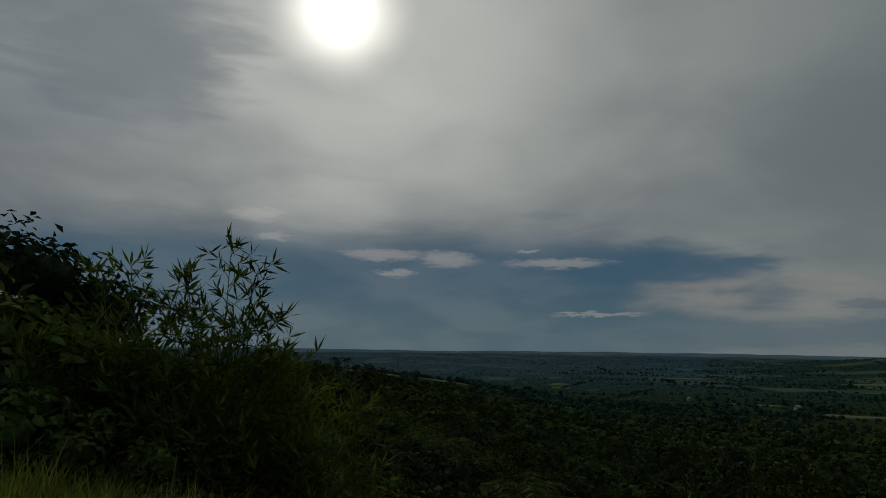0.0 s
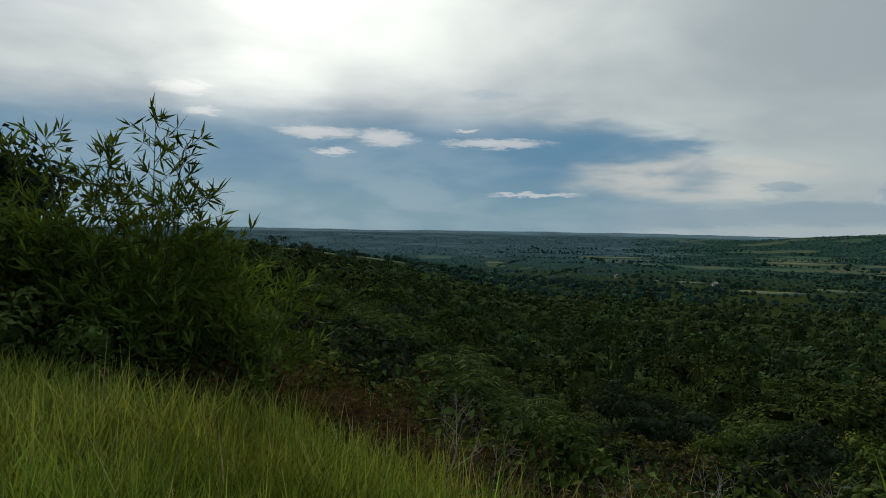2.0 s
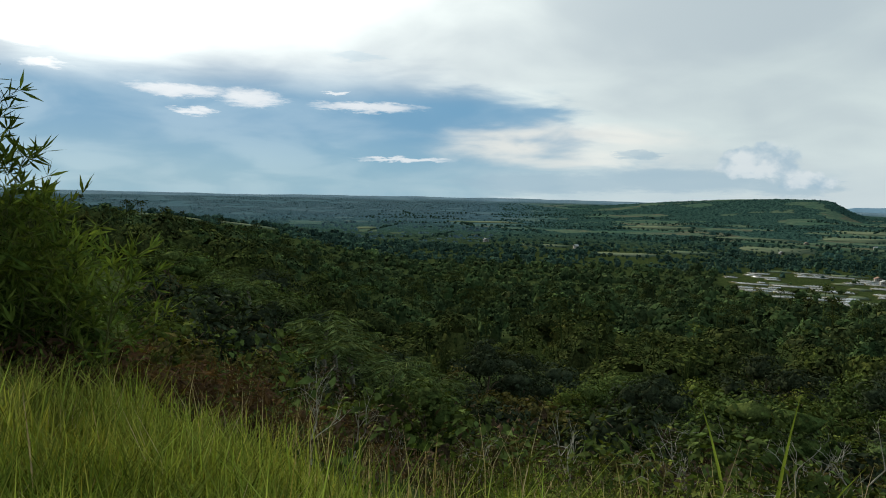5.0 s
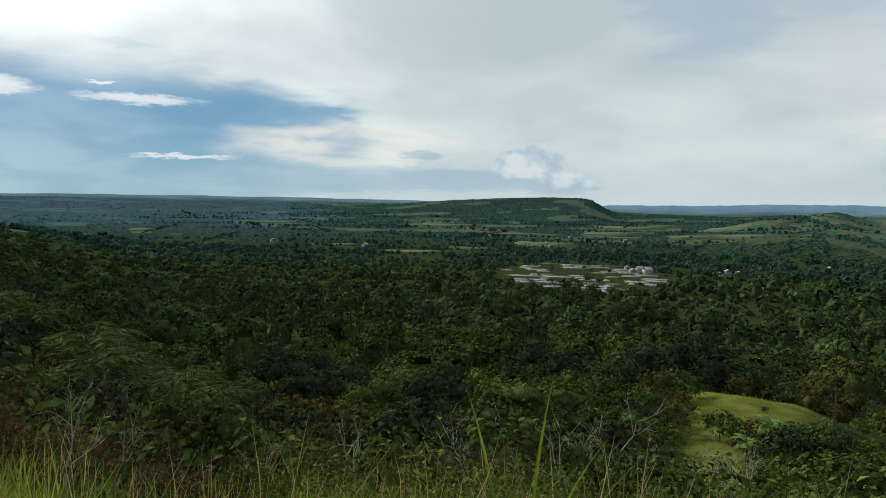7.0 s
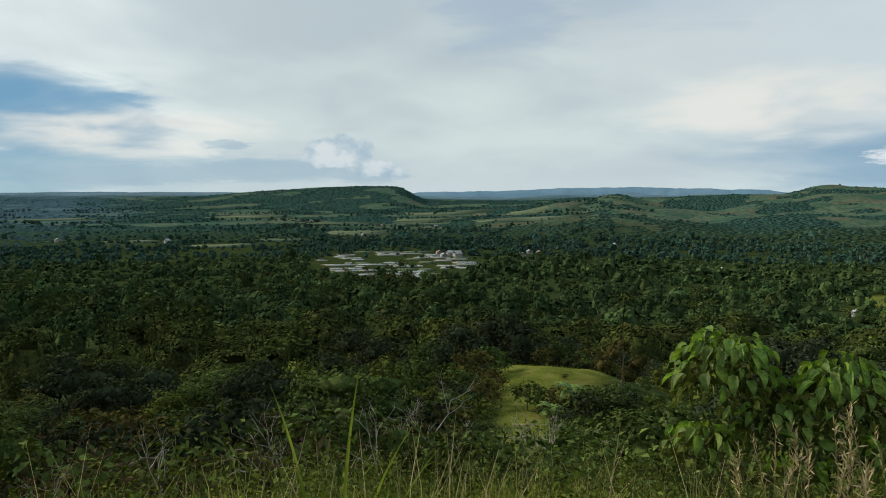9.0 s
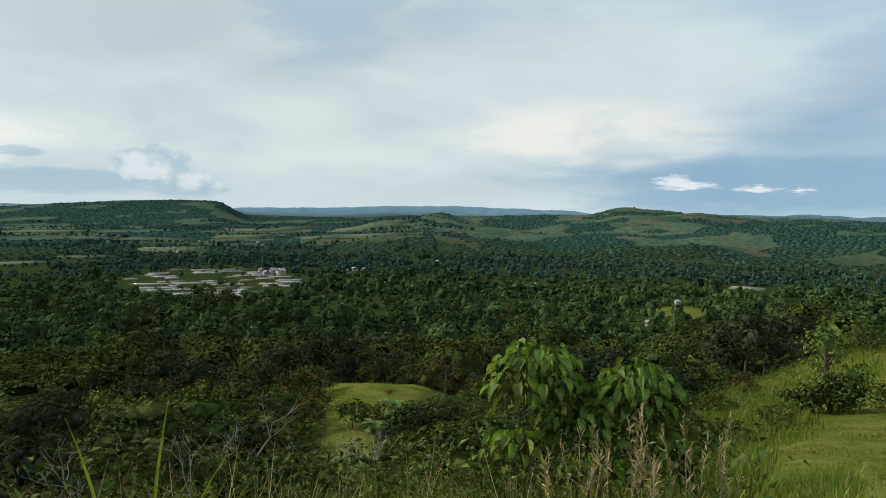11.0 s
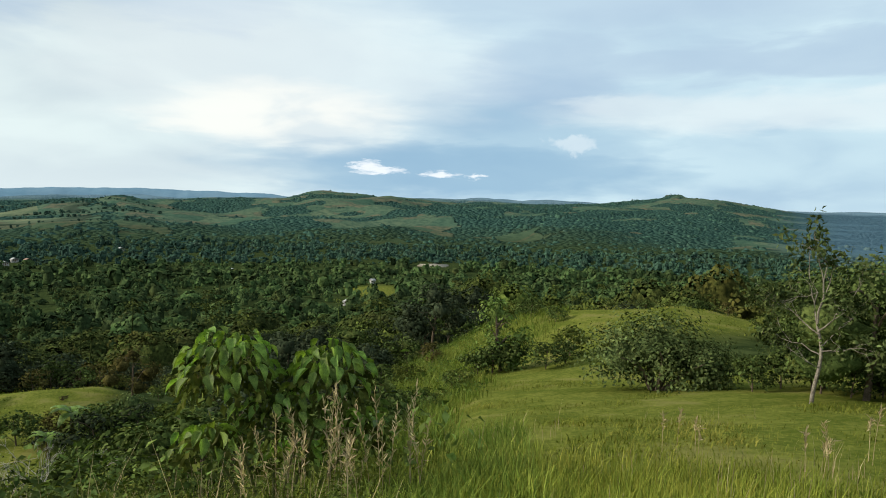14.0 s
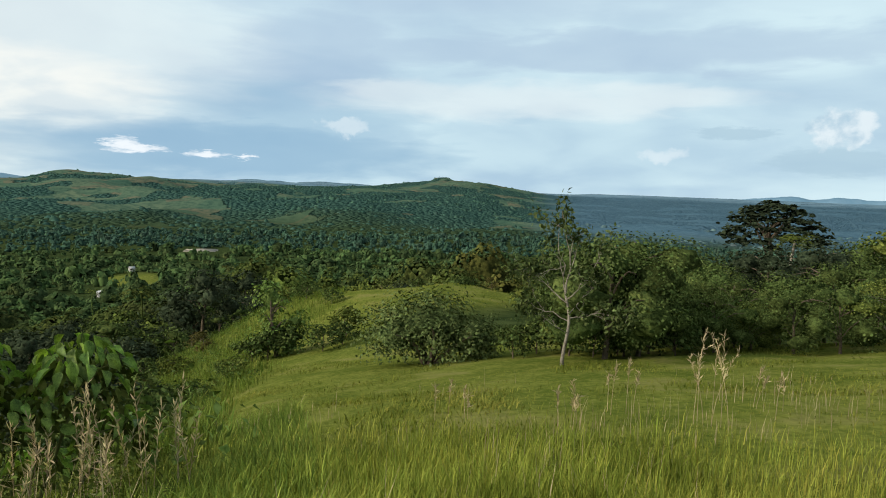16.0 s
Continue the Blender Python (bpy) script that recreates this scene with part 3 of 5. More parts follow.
def branching(rnd, tall, thick, crown_r, crown_base, limbs=6, lean=0.08):
    """A tapered trunk that forks into limbs."""
    top = np.array([rnd.normal() * lean * tall, rnd.normal() * lean * tall, tall * 0.82])
    t = np.linspace(0, 1, 6)[:, None]
    trunk = t * top + np.sin(t * 5 + rnd.random() * 6) * [0.02 * tall, 0.03 * tall, 0] * t
    trunk[0, 2] = -0.3
    out = [tube(trunk, thick * (1.15 - 0.85 * t[:, 0]))]
    for k in range(limbs):
        s = 0.28 + 0.6 * rnd.random()
        o = trunk[0] + (top - trunk[0]) * s
        a = k * 2.4 + rnd.random()
        e = np.array([math.cos(a) * crown_r * 0.6, math.sin(a) * crown_r * 0.6, max(crown_base, o[2]) + (tall - max(crown_base, o[2])) * (0.2 + 0.4 * rnd.random())])
        w = np.linspace(0, 1, 4)[:, None]
        limb = o * (1 - w) + e * w + np.array([[0, 0, 1]]) * (np.sin(w * np.pi) * 0.08 * tall)
        out.append(tube(limb, thick * 0.5 * (1 - 0.8 * w[:, 0]), 5))
    return join(out)


def palm_parts(rnd, tall, frond=2.6, fronds=15, leaflets=14, rib_stems=True):
    t = np.linspace(0, 1, 6)[:, None]
    trunk = np.hstack([0.10 * tall * t ** 2, 0.03 * tall * np.sin(3 * t), tall * t])
    trunk[0, 2] = -0.3
    stem = tube(trunk, 0.16 * (1.2 - 0.5 * t[:, 0]))
    top = trunk[-1]
    base, along, ln = [], [], []
    ribs = []
    for k in range(fronds):
        a, up = k * 2.4 + rnd.random() * 0.4, 1.1 - 1.5 * (k / fronds)
        w = np.linspace(0, 1, leaflets)[:, None]
        h = np.array([[math.cos(a), math.sin(a), 0]])
        rib = top + frond * (h * w * (0.92 + 0.1 * rnd.random()) + np.array([[0, 0, 1]]) * (up * w * 0.75 - 0.75 * w ** 2))
        if rib_stems:
            ribs.append(tube(rib[::3], np.linspace(0.035, 0.01, len(rib[::3])), 3))
        side = np.array([[-math.sin(a), math.cos(a), 0]])
        for sgn in (-1, 1):
            base.append(rib)
            along.append(side * sgn + h * 0.7 + np.array([[0, 0, -0.35]]) + rnd.normal(size=rib.shape) * 0.12)
            ln.append(frond * 0.30 * np.sin(np.clip(w[:, 0] * 0.85 + 0.15, 0, 1) * np.pi) + 0.12)
    leaf = leaf_cards(np.vstack(base), np.vstack(along), np.concatenate(ln), (0.09 if rib_stems else 0.26) * frond / 2.2, 0.1, rnd)
    return stem, join(ribs + [leaf])


def trunk_and_crown(name, label, category, stem, crown, leaf, bark=None, group="", crown_label=""):
    ob = thing(name, label, category, group)
    piece("trunk", build("trunk", *stem, material=bark or DARK_BARK, smooth=True), ob)
    piece("crown", build("crown", *crown, material=LEAF[leaf]), ob, crown_label)
    return ob


def set_on_ground(ob, az, r, turn=0.0, size=1.0, sink=0.05):
    x, y = polar(az, r)
    ob.matrix_basis = pose(float(x), float(y), float(height(x, y)) - sink, 0, 0, turn) @ Matrix.Diagonal((size, size, size, 1))
    return ob


def copy_on_ground(ob, az, r, turn=0.0, size=1.0, sink=0.05):
    x, y = polar(az, r)
    c = copy_thing(ob, pose(0, 0, 0))
    c.matrix_basis = pose(float(x), float(y), float(height(x, y)) - sink, 0, 0, turn) @ Matrix.Diagonal((size, size, size, 1))
    return c


# ---- the woods in the valley ----
def wooded(az, r):
    """Where trees stand, from 0 to 1."""
    x, y = polar(az, r)
    k = 1 - ground_cover(az, r)
    paddies = hump(az, r, 44.3, 665, 7.4, 130, 2.0, 1.4) + hump(az, r, 86.5, 715, 2.8, 55, 2)
    k = k * (1 - step(paddies, 0.8, 1.2) * (0.93 + 0.07 * rough(x, y, 60, 61)))
    return k * (1 - open_land(az, r))


def tufts(rnd, centre, normal, size, peak=0.5, rim=6):
    """A small ragged cap of foliage at each centre, opening along its normal; rim is 4 or 6 corners."""
    n = len(centre)
    normal = unit(normal)
    t1 = unit(np.cross(normal, unit(rnd.normal(size=(n, 3)))))
    t2 = np.cross(normal, t1)
    a = np.arange(rim)[None] * 2 * np.pi / rim + rnd.random((n, 1)) * 6.28
    size = np.broadcast_to(size, n)[:, None]
    far = (size * (0.6 + 0.75 * rnd.random((n, rim))))[..., None]
    edge_v = centre[:, None] + far * (np.cos(a)[..., None] * t1[:, None] + np.sin(a)[..., None] * t2[:, None]) - normal[:, None] * (size * peak * (0.3 + 1.1 * rnd.random((n, rim))))[..., None]
    v = np.concatenate([(centre + normal * size * 0.2)[:, None], edge_v], 1)
    faces = [[0, 1, 2, 3], [0, 3, 4, 5], [0, 5, 6, 1]] if rim == 6 else [[0, 1, 2, 3], [0, 3, 4, 1]]
    q = np.arange(n)[:, None, None] * (rim + 1) + np.array([faces])
    return v.reshape(-1, 3), q.reshape(-1, 4)


def canopy(rnd, lobes, radius, tall, base, count, size, rim=6, sides=5):
    """A tree's crown seen from afar: lobes at different heights, covered in ragged caps of foliage."""
    hubs, reach = [], []
    for k in range(lobes):
        a, q = k * 2.4 + rnd.random(), radius * (0.5 + 0.2 * rnd.random()) * (k > 0)
        f = (0.62 if k == 0 else 0.38 + 0.2 * rnd.random()) if lobes > 1 else 1.0
        high = tall * ((1 - f * 0.75) if k == 0 else (0.15 + 0.4 * rnd.random()))
        hubs.append((math.cos(a) * q, math.sin(a) * q, base + high))
        reach.append((radius * f, radius * f, tall * f * 0.7))
    hubs, reach = np.array(hubs), np.array(reach)
    pick = rnd.choice(lobes, count * 3, p=reach[:, 0] ** 2 / (reach[:, 0] ** 2).sum())
    d = unit(rnd.normal(size=(count * 3, 3)))
    d[:, 2] = np.where(d[:, 2] < -0.25, -d[:, 2], d[:, 2])
    p = hubs[pick] + d * reach[pick] * (0.88 + 0.2 * rnd.random((count * 3, 1)))
    inside = (((p[:, None] - hubs[None]) / reach[None]) ** 2).sum(-1).min(1)
    best = np.argsort(-(inside > 0.7).astype(float) + rnd.random(count * 3) * 0.01)[:count]
    p, d = p[best], d[best]
    caps = tufts(rnd, p, d + [0, 0, 0.35] + rnd.normal(size=p.shape) * 0.25, size * (0.6 + 0.8 * rnd.random(count)), rim=rim)
    return join([caps, blob_template(rnd, radius * 0.7, tall * 0.75, base, sides, ((0.0, 0.75), (0.45, 1.0), (1.0, 0.35)))])


def scatter(rnd, az0, az1, r0, r1, spacing, keep=wooded):
    """Places spaced about evenly over a sector."""
    area = math.radians(az1 - az0) * (r1 ** 2 - r0 ** 2) / 2
    n = int(area / spacing ** 2)
    az = az0 + (az1 - az0) * rnd.random(n)
    r = np.sqrt(r0 ** 2 + (r1 ** 2 - r0 ** 2) * rnd.random(n))
    ok = rnd.random(n) < keep(az, r)
    return az[ok], r[ok]


def stamp(name, label, category, templates, az, r, sizes, material, rnd, sink=0.3, vary=0.34):
    """Many plants as one mesh, each from one of the templates, turned and sized by chance."""
    x, y = polar(az, r)
    z = height(x, y) - sink
    far_off = step(r, 60, 100)
    sizes = sizes * (1 + 0.35 * rough(x, y, 55, 83, 2) * far_off)
    lift = (0.75 + 0.6 * rnd.random(len(az))) * (1 + 0.45 * rough(x, y, 38, 87, 2) * far_off)
    pick = rnd.integers(0, len(templates), len(az))
    # step by bearing: stronger sunlight on the right put into the tint
    hue = np.clip(0.14 + 0.46 * step(az, 58, 80) + rough(x, y, 45, 71) * 0.35 + rnd.normal(size=len(az)) * vary, 0, 1)
    dry = np.where(rnd.random(len(az)) < 0.06 + 0.05 * (az > 30), 0.3 + 0.45 * rnd.random(len(az)), 0.12 * rnd.random(len(az)))
    hue = np.where(dry > 0.25, hue * 0.4, hue)
    parts_v, parts_q, parts_t, parts_w, n = [], [], [], [], 0
    for k, (tv, tq) in enumerate(templates):
        sel = np.flatnonzero(pick == k)
        if not len(sel):
            continue
        a = rnd.random(len(sel)) * 2 * np.pi
        c, s, g = np.cos(a)[:, None], np.sin(a)[:, None], sizes[sel][:, None]
        wx, wy = tv[None, :, 0], tv[None, :, 1]
        v = np.stack([(wx * c - wy * s) * g + x[sel][:, None], (wx * s + wy * c) * g + y[sel][:, None], tv[None, :, 2] * g * lift[sel][:, None] + z[sel][:, None]], -1)
        parts_v.append(v.reshape(-1, 3))
        parts_q.append((tq[None] + (n + np.arange(len(sel)) * len(tv))[:, None, None]).reshape(-1, 4))
        parts_t.append(np.repeat(hue[sel], len(tv)))
        parts_w.append(np.repeat(dry[sel], len(tv)))
        n += len(sel) * len(tv)
    me = build(name, np.vstack(parts_v), np.vstack(parts_q), None, material, np.concatenate(parts_t), warm=np.concatenate(parts_w))
    return tagged(piece(name, me), label, category, kind="stuff")


wood_rng = np.random.default_rng(11)
SHAPES = ((4, 4.2, 5.0, 1.0, 95, 0.62), (6, 5.6, 5.4, 1.6, 130, 0.70), (3, 3.0, 6.4, 0.6, 80, 0.55), (3, 3.0, 3.2, 0.2, 60, 0.52), (7, 5.8, 3.2, 3.4, 125, 0.66), (7, 6.4, 7.0, 1.6, 150, 0.75), (4, 3.4, 3.8, 0.3, 75, 0.55))
NEARER = [canopy(wood_rng, nn, rr, hh, bb, int(cc * 3), ss * 0.38, 4) for nn, rr, hh, bb, cc, ss in SHAPES]
MIDDLE = [canopy(wood_rng, nn, rr, hh, bb, int(cc * 1.9), ss * 0.58, 4) for nn, rr, hh, bb, cc, ss in SHAPES]
VALLEY_CROWNS = [canopy(wood_rng, nn, rr, hh, bb, cc, ss, 4, 4) for nn, rr, hh, bb, cc, ss in
                 ((4, 4.4, 5.4, 0.6, 56, 0.68), (5, 5.8, 5.6, 1.0, 72, 0.75), (3, 3.2, 6.6, 0.4, 42, 0.6), (3, 3.6, 3.6, 0.2, 42, 0.6), (5, 5.2, 7.0, 1.0, 66, 0.75))]
DISTANT = [canopy(wood_rng, nn, rr, hh, bb, cc, ss, 4, 4) for nn, rr, hh, bb, cc, ss in ((2, 4.4, 4.6, 0.3, 10, 1.6), (2, 5.6, 5.2, 0.5, 12, 1.8), (1, 3.4, 6.0, 0.3, 8, 1.5), (1, 4.0, 3.4, 0.1, 8, 1.5), (2, 4.8, 6.4, 0.4, 11, 1.7))]
FARTHER = [blob_template(wood_rng, rr, hh, -0.5, 4, ((0.0, 0.95), (0.6, 0.85), (1.0, 0.4))) for rr, hh in ((5, 3.4), (7, 3.8), (4.2, 4.2), (6, 3.2), (3.6, 3.2))]
PALMS = [palm_parts(wood_rng, hh, 3.6, 13, 5, False) for hh in (10.5, 12.0, 9.5)]


def plant_woods():
    az, r = scatter(wood_rng, -16, 114, 100, 165, 8.4)
    stamp("slope_wood", "dark broadleaf trees crowding the foot of the slope", "woodland", NEARER, az, r, 0.45 + 0.8 * wood_rng.random(len(az)) ** 1.5, FOREST, wood_rng)
    az, r = scatter(wood_rng, -16, 114, 165, 265, 8.4)
    stamp("valley_wood", "dense dark green broadleaf woodland on the valley slope", "woodland", MIDDLE, az, r, 0.45 + 1.15 * wood_rng.random(len(az)) ** 2, FOREST, wood_rng)
    az, r = scatter(wood_rng, -16, 141, 265, 470, 9.2, lambda a, q: wooded(a, q) * (0.55 + 0.45 * step(rough(*polar(a, q), 48, 89, 2), -0.45, -0.05)))
    stamp("valley_wood", "dense green broadleaf woodland lower in the valley", "woodland", VALLEY_CROWNS, az, r, 0.5 + 1.15 * wood_rng.random(len(az)) ** 2, VALLEY_WOOD, wood_rng)
    az, r = scatter(wood_rng, -16, 141, 470, 730, 8.8, lambda a, q: wooded(a, q) * (0.6 + 0.4 * step(rough(*polar(a, q), 60, 93, 2), -0.4, -0.05)))
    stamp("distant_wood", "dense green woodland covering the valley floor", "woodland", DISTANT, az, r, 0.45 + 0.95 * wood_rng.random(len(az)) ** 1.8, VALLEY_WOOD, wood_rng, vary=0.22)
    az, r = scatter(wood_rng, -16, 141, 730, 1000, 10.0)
    stamp("distant_wood", "haze-tinted blue-green woodland at the foot of the far hills", "woodland", DISTANT, az, r, 0.45 + 0.75 * wood_rng.random(len(az)) ** 1.6, HAZY_HILL_WOOD, wood_rng, vary=0.2)
    az, r = scatter(wood_rng, -16, 100, 110, 480, 16, lambda a, q: wooded(a, q) * (0.25 + 0.75 * step(a, 60, 30)) * step(a + 0.12 * q, 15, 25))
    stamp("palm_grove", "coconut palms scattered through the valley wood", "palm", [join(p) for p in PALMS], az, r, 0.75 + 0.4 * wood_rng.random(len(az)), FOREST, wood_rng)
    # bluer material on the plain and coast: haze put into the tree colour
    for name, label, a0, a1, material in (("far_wood", "patches of woodland on the far hills", 20, 113.5, HAZY_FAR_WOOD), ("plain_wood", "woodland on the far plain, tinted haze blue", 113.5, 140, HAZY_PLAIN_WOOD), ("coast_wood", "woodland toward the far coast, tinted haze blue", -16, 20, HAZY_PLAIN_WOOD)):
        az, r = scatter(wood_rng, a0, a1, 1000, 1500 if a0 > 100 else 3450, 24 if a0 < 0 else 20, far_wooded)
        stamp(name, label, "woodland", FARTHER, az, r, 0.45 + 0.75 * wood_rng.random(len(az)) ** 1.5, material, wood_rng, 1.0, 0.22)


    # rows of trees along the field edges
    az, r = [], []
    for _ in range(110):
        a0, r0, along = 8 + 54 * wood_rng.random(), 900 + 1500 * wood_rng.random() ** 1.3, wood_rng.random() < 0.8
        t = np.arange(int(10 + 22 * wood_rng.random())) * (8 + 5 * wood_rng.random())
        t = t + wood_rng.normal(size=len(t)) * 2.5
        skew = wood_rng.normal() * 0.25
        az.append(a0 + np.degrees((t if along else t * skew) / r0))
        r.append(r0 + (t * skew if along else t) + wood_rng.normal(size=len(t)) * 2)
    az, r = np.concatenate(az), np.concatenate(r)
    stamp("hedgerow", "rows of dark trees along the far field edges", "hedgerow", DISTANT, az, r, 0.5 + 0.5 * wood_rng.random(len(az)), HAZY_HILL_WOOD, wood_rng, 0.5, 0.2)


plant_woods()


def far_ridge(name, label, az0, az1, r, profile, material):
    """A mountain ridge at the edge of sight: crest heights given by bearings."""
    azs = np.arange(az0, az1, 0.15)
    crest = np.interp(azs, *zip(*profile)) + rough(azs * 80, azs * 0, 60, 91, 3) * 5
    rows = [(r - 260, -110 + 0 * crest), (r - 120, crest * 0.5 - 45), (r, crest), (r + 120, crest * 0.5 - 45), (r + 200, -110 + 0 * crest)]
    v = np.stack([np.stack([*polar(azs, q + rough(azs * 90, azs * 0 + q, 120, 95, 2) * 40), z], -1) for q, z in rows], 1)
    m, n = v.shape[:2]
    i = np.arange(m - 1)[:, None] * n + np.arange(n - 1)[None]
    quads = np.stack([i, i + n, i + n + 1, i + 1], -1).reshape(-1, 4)
    tagged(piece(name, build(name, v.reshape(-1, 3), quads, None, material, smooth=True)), label, "mountain ridge", kind="structure")


# the ridges' blue is the air's haze, set as base colour
HAZE_RIDGE = surface("haze_blue_ridge", ((0.105, 0.190, 0.265), (0.135, 0.220, 0.295)), 0.004, 1.0)
far_ridge("backdrop_ridge", "long mountain ridge at the horizon, tinted haze blue", 44, 77, 4560,
          [(44, -60), (46.3, -40), (48.2, -37), (53, -32), (57.7, -15), (63.7, -5), (67.7, -13), (73, -24), (77, -60)], HAZE_RIDGE)
far_ridge("backdrop_hills", "small hills at the horizon, tinted haze blue", 126, 143, 4560,
          [(126, -60), (130, -20), (131.5, -9), (133, -27), (134.5, -7), (136.2, -16), (139, -12), (143, -40)], HAZE_RIDGE)

# ---- trees and shrubs near by ----
near_rng = np.random.default_rng(23)


def tree_kind(name, label, leaf, radius, tall, base, clumps, per, size, bark=None, flat=0.5, narrow=0.55, category="tree", limbs=5, core=0.5, sprigs=1):
    stem = branching(near_rng, base + tall, 0.022 * (base + tall), radius, base, limbs)
    lobes, lumps = 7, []
    for k in range(lobes):
        a, up = k * 2.4 + near_rng.random(), (k + 0.5) / lobes
        out = radius * 0.62 * math.sqrt(max(1 - (1.6 * up - 0.75) ** 2, 0.05)) * (0.8 + 0.35 * near_rng.random()) * (k < lobes - 1)
        f = 0.42 + 0.16 * near_rng.random()
        v, q = clump_crown(near_rng, radius * f, max(tall * f * 0.8, radius * f * 0.7), 0.0, int(clumps * 1.1 / lobes) + 1, per, size * 0.95, 0.3, flat, narrow, 0.3, core, 6)
        many = (10 + int(clumps * per / lobes / 5)) * sprigs
        d = unit(near_rng.normal(size=(many, 3)))
        d[:, 2] = np.where(d[:, 2] < -0.4, -d[:, 2], d[:, 2])
        high = max(tall * f * 0.8, radius * f * 0.7)
        shell = tufts(near_rng, d * [radius * f * 0.9, radius * f * 0.9, high * 0.5] * (0.75 + 0.3 * near_rng.random((many, 1))) + [0, 0, high * 0.5], d + [0, 0, 0.5] + near_rng.normal(size=d.shape) * 0.3, size * (0.35 + 0.3 * near_rng.random(many)), 0.35, 6)
        v, q = join([(v, q), shell])
        lumps.append((v + np.array([math.cos(a) * out, math.sin(a) * out, base + tall * (0.05 + 0.62 * up)]), q))
    crown = join(lumps)
    return trunk_and_crown(name, label, category, stem, crown, leaf, bark)


def spread(kinds, az, r, group, grow=0.0, weights=None, boost=1.0, used=()):
    """Sets trees out at the places given, the first of each kind in place, the rest as copies."""
    used = set(used)
    for a, q in zip(az, r):
        k = int(near_rng.choice(len(kinds), p=weights))
        turn, size = near_rng.random() * 360, (0.65 + 0.6 * near_rng.random()) * (1 + grow * (q - 12)) * (1 if grow else boost * (0.55 + 0.45 * float(step(q, 45, 85))))
        if k in used:
            copy_on_ground(kinds[k], a, q, turn, size, 0.2)
        else:
            tagged(set_on_ground(kinds[k], a, q, turn, size, 0.2), group=group)
            used.add(k)
    for k in set(range(len(kinds))) - used:
        set_on_ground(kinds[k], az[0] + 1, r[0] + 3)


def thin(az, r, gap):
    """Drops places closer than the gap to one before."""
    x, y = polar(az, r)
    keep = []
    for i in range(len(az)):
        if all((x[i] - x[j]) ** 2 + (y[i] - y[j]) ** 2 > gap * gap for j in keep):
            keep.append(i)
    return az[keep], r[keep]


SLOPE_TREES = [
    tree_kind("broadleaf_tree", "dark green broadleaf tree on the wooded slope", "dark", 3.0, 4.8, 0.5, 75, 15, 0.28),
    tree_kind("broadleaf_tree", "rounded green broadleaf tree on the wooded slope", "mid", 2.6, 4.2, 0.3, 68, 15, 0.24),
    tree_kind("broadleaf_tree", "tall dense dark tree on the wooded slope", "dark", 3.4, 6.0, 0.6, 87, 15, 0.30),
    tree_kind("broadleaf_tree", "flat-topped green tree with layered branches", "mid", 3.4, 2.6, 2.0, 68, 15, 0.22, flat=0.25),
    tree_kind("broadleaf_tree", "light green young tree on the wooded slope", "light", 2.0, 3.6, 0.2, 56, 15, 0.20),
    tree_kind("broadleaf_tree", "yellowish thin-leaved tree on the wooded slope", "yellow", 2.4, 4.4, 0.3, 52, 15, 0.17, narrow=0.3),
    tree_kind("broadleaf_tree", "greyish green tree with glossy drooping leaves", "grey", 2.2, 3.6, 0.2, 56, 15, 0.22),
]
SHRUBS = [
    tree_kind("shrub", "low dense green shrub on the slope", "mid", 1.0, 1.2, 0.1, 46, 10, 0.124, category="shrub", limbs=5, core=0.25),
    tree_kind("shrub", "low dark green shrub on the slope", "dark", 1.2, 1.4, 0.1, 52, 10, 0.136, category="shrub", limbs=5, core=0.25),
    tree_kind("shrub", "light green leafy shrub on the slope", "light", 0.8, 1.0, 0.1, 40, 9, 0.113, category="shrub", limbs=4, core=0.25),
    tree_kind("shrub", "yellowish scrubby shrub with fine leaves", "yellow", 0.9, 1.3, 0.1, 40, 10, 0.113, narrow=0.3, category="shrub", limbs=5, core=0.25),
    tree_kind("shrub", "olive half-dry shrub on the slope", "olive", 0.9, 1.1, 0.1, 42, 9, 0.113, category="shrub", limbs=5, core=0.25),
]


def plant_slope():
    az, r = scatter(near_rng, -6, 92, 40, 112, 5.2)
    ok = ~((az > 80) & (r < 52)) & ~((np.abs(az - 57.2) < 5.0) & (r < 70)) & ~((np.abs(az - 52) < 4.5) & (r < 60))
    az, r = thin(az[ok], r[ok], 5.0)
    spread(SLOPE_TREES, az[:290], r[:290], "trees on the slope", boost=1.4, weights=(0.22, 0.16, 0.14, 0.13, 0.15, 0.12, 0.08))
    az, r = scatter(near_rng, -8, 79, 9.0, 44, 2.0)
    az, r = thin(az, r, 1.6)
    ok = ~((az > 62) & (az < 83) & (r < 13)) & ~((np.abs(az - 56.6) < 5.0) & (r > 17)) & ~((np.abs(az - 53.8) < 3.6) & (r > 11))
    az, r = az[ok][:290], r[ok][:290]
    dry = az < 44
    spread(SHRUBS, az[dry], r[dry], "shrubs on the slope", 0.03, (0.2, 0.2, 0.12, 0.2, 0.28))
    spread(SHRUBS, az[~dry], r[~dry], "shrubs on the slope", 0.03, (0.42, 0.14, 0.32, 0.08, 0.04), 1.0, range(5))


plant_slope()


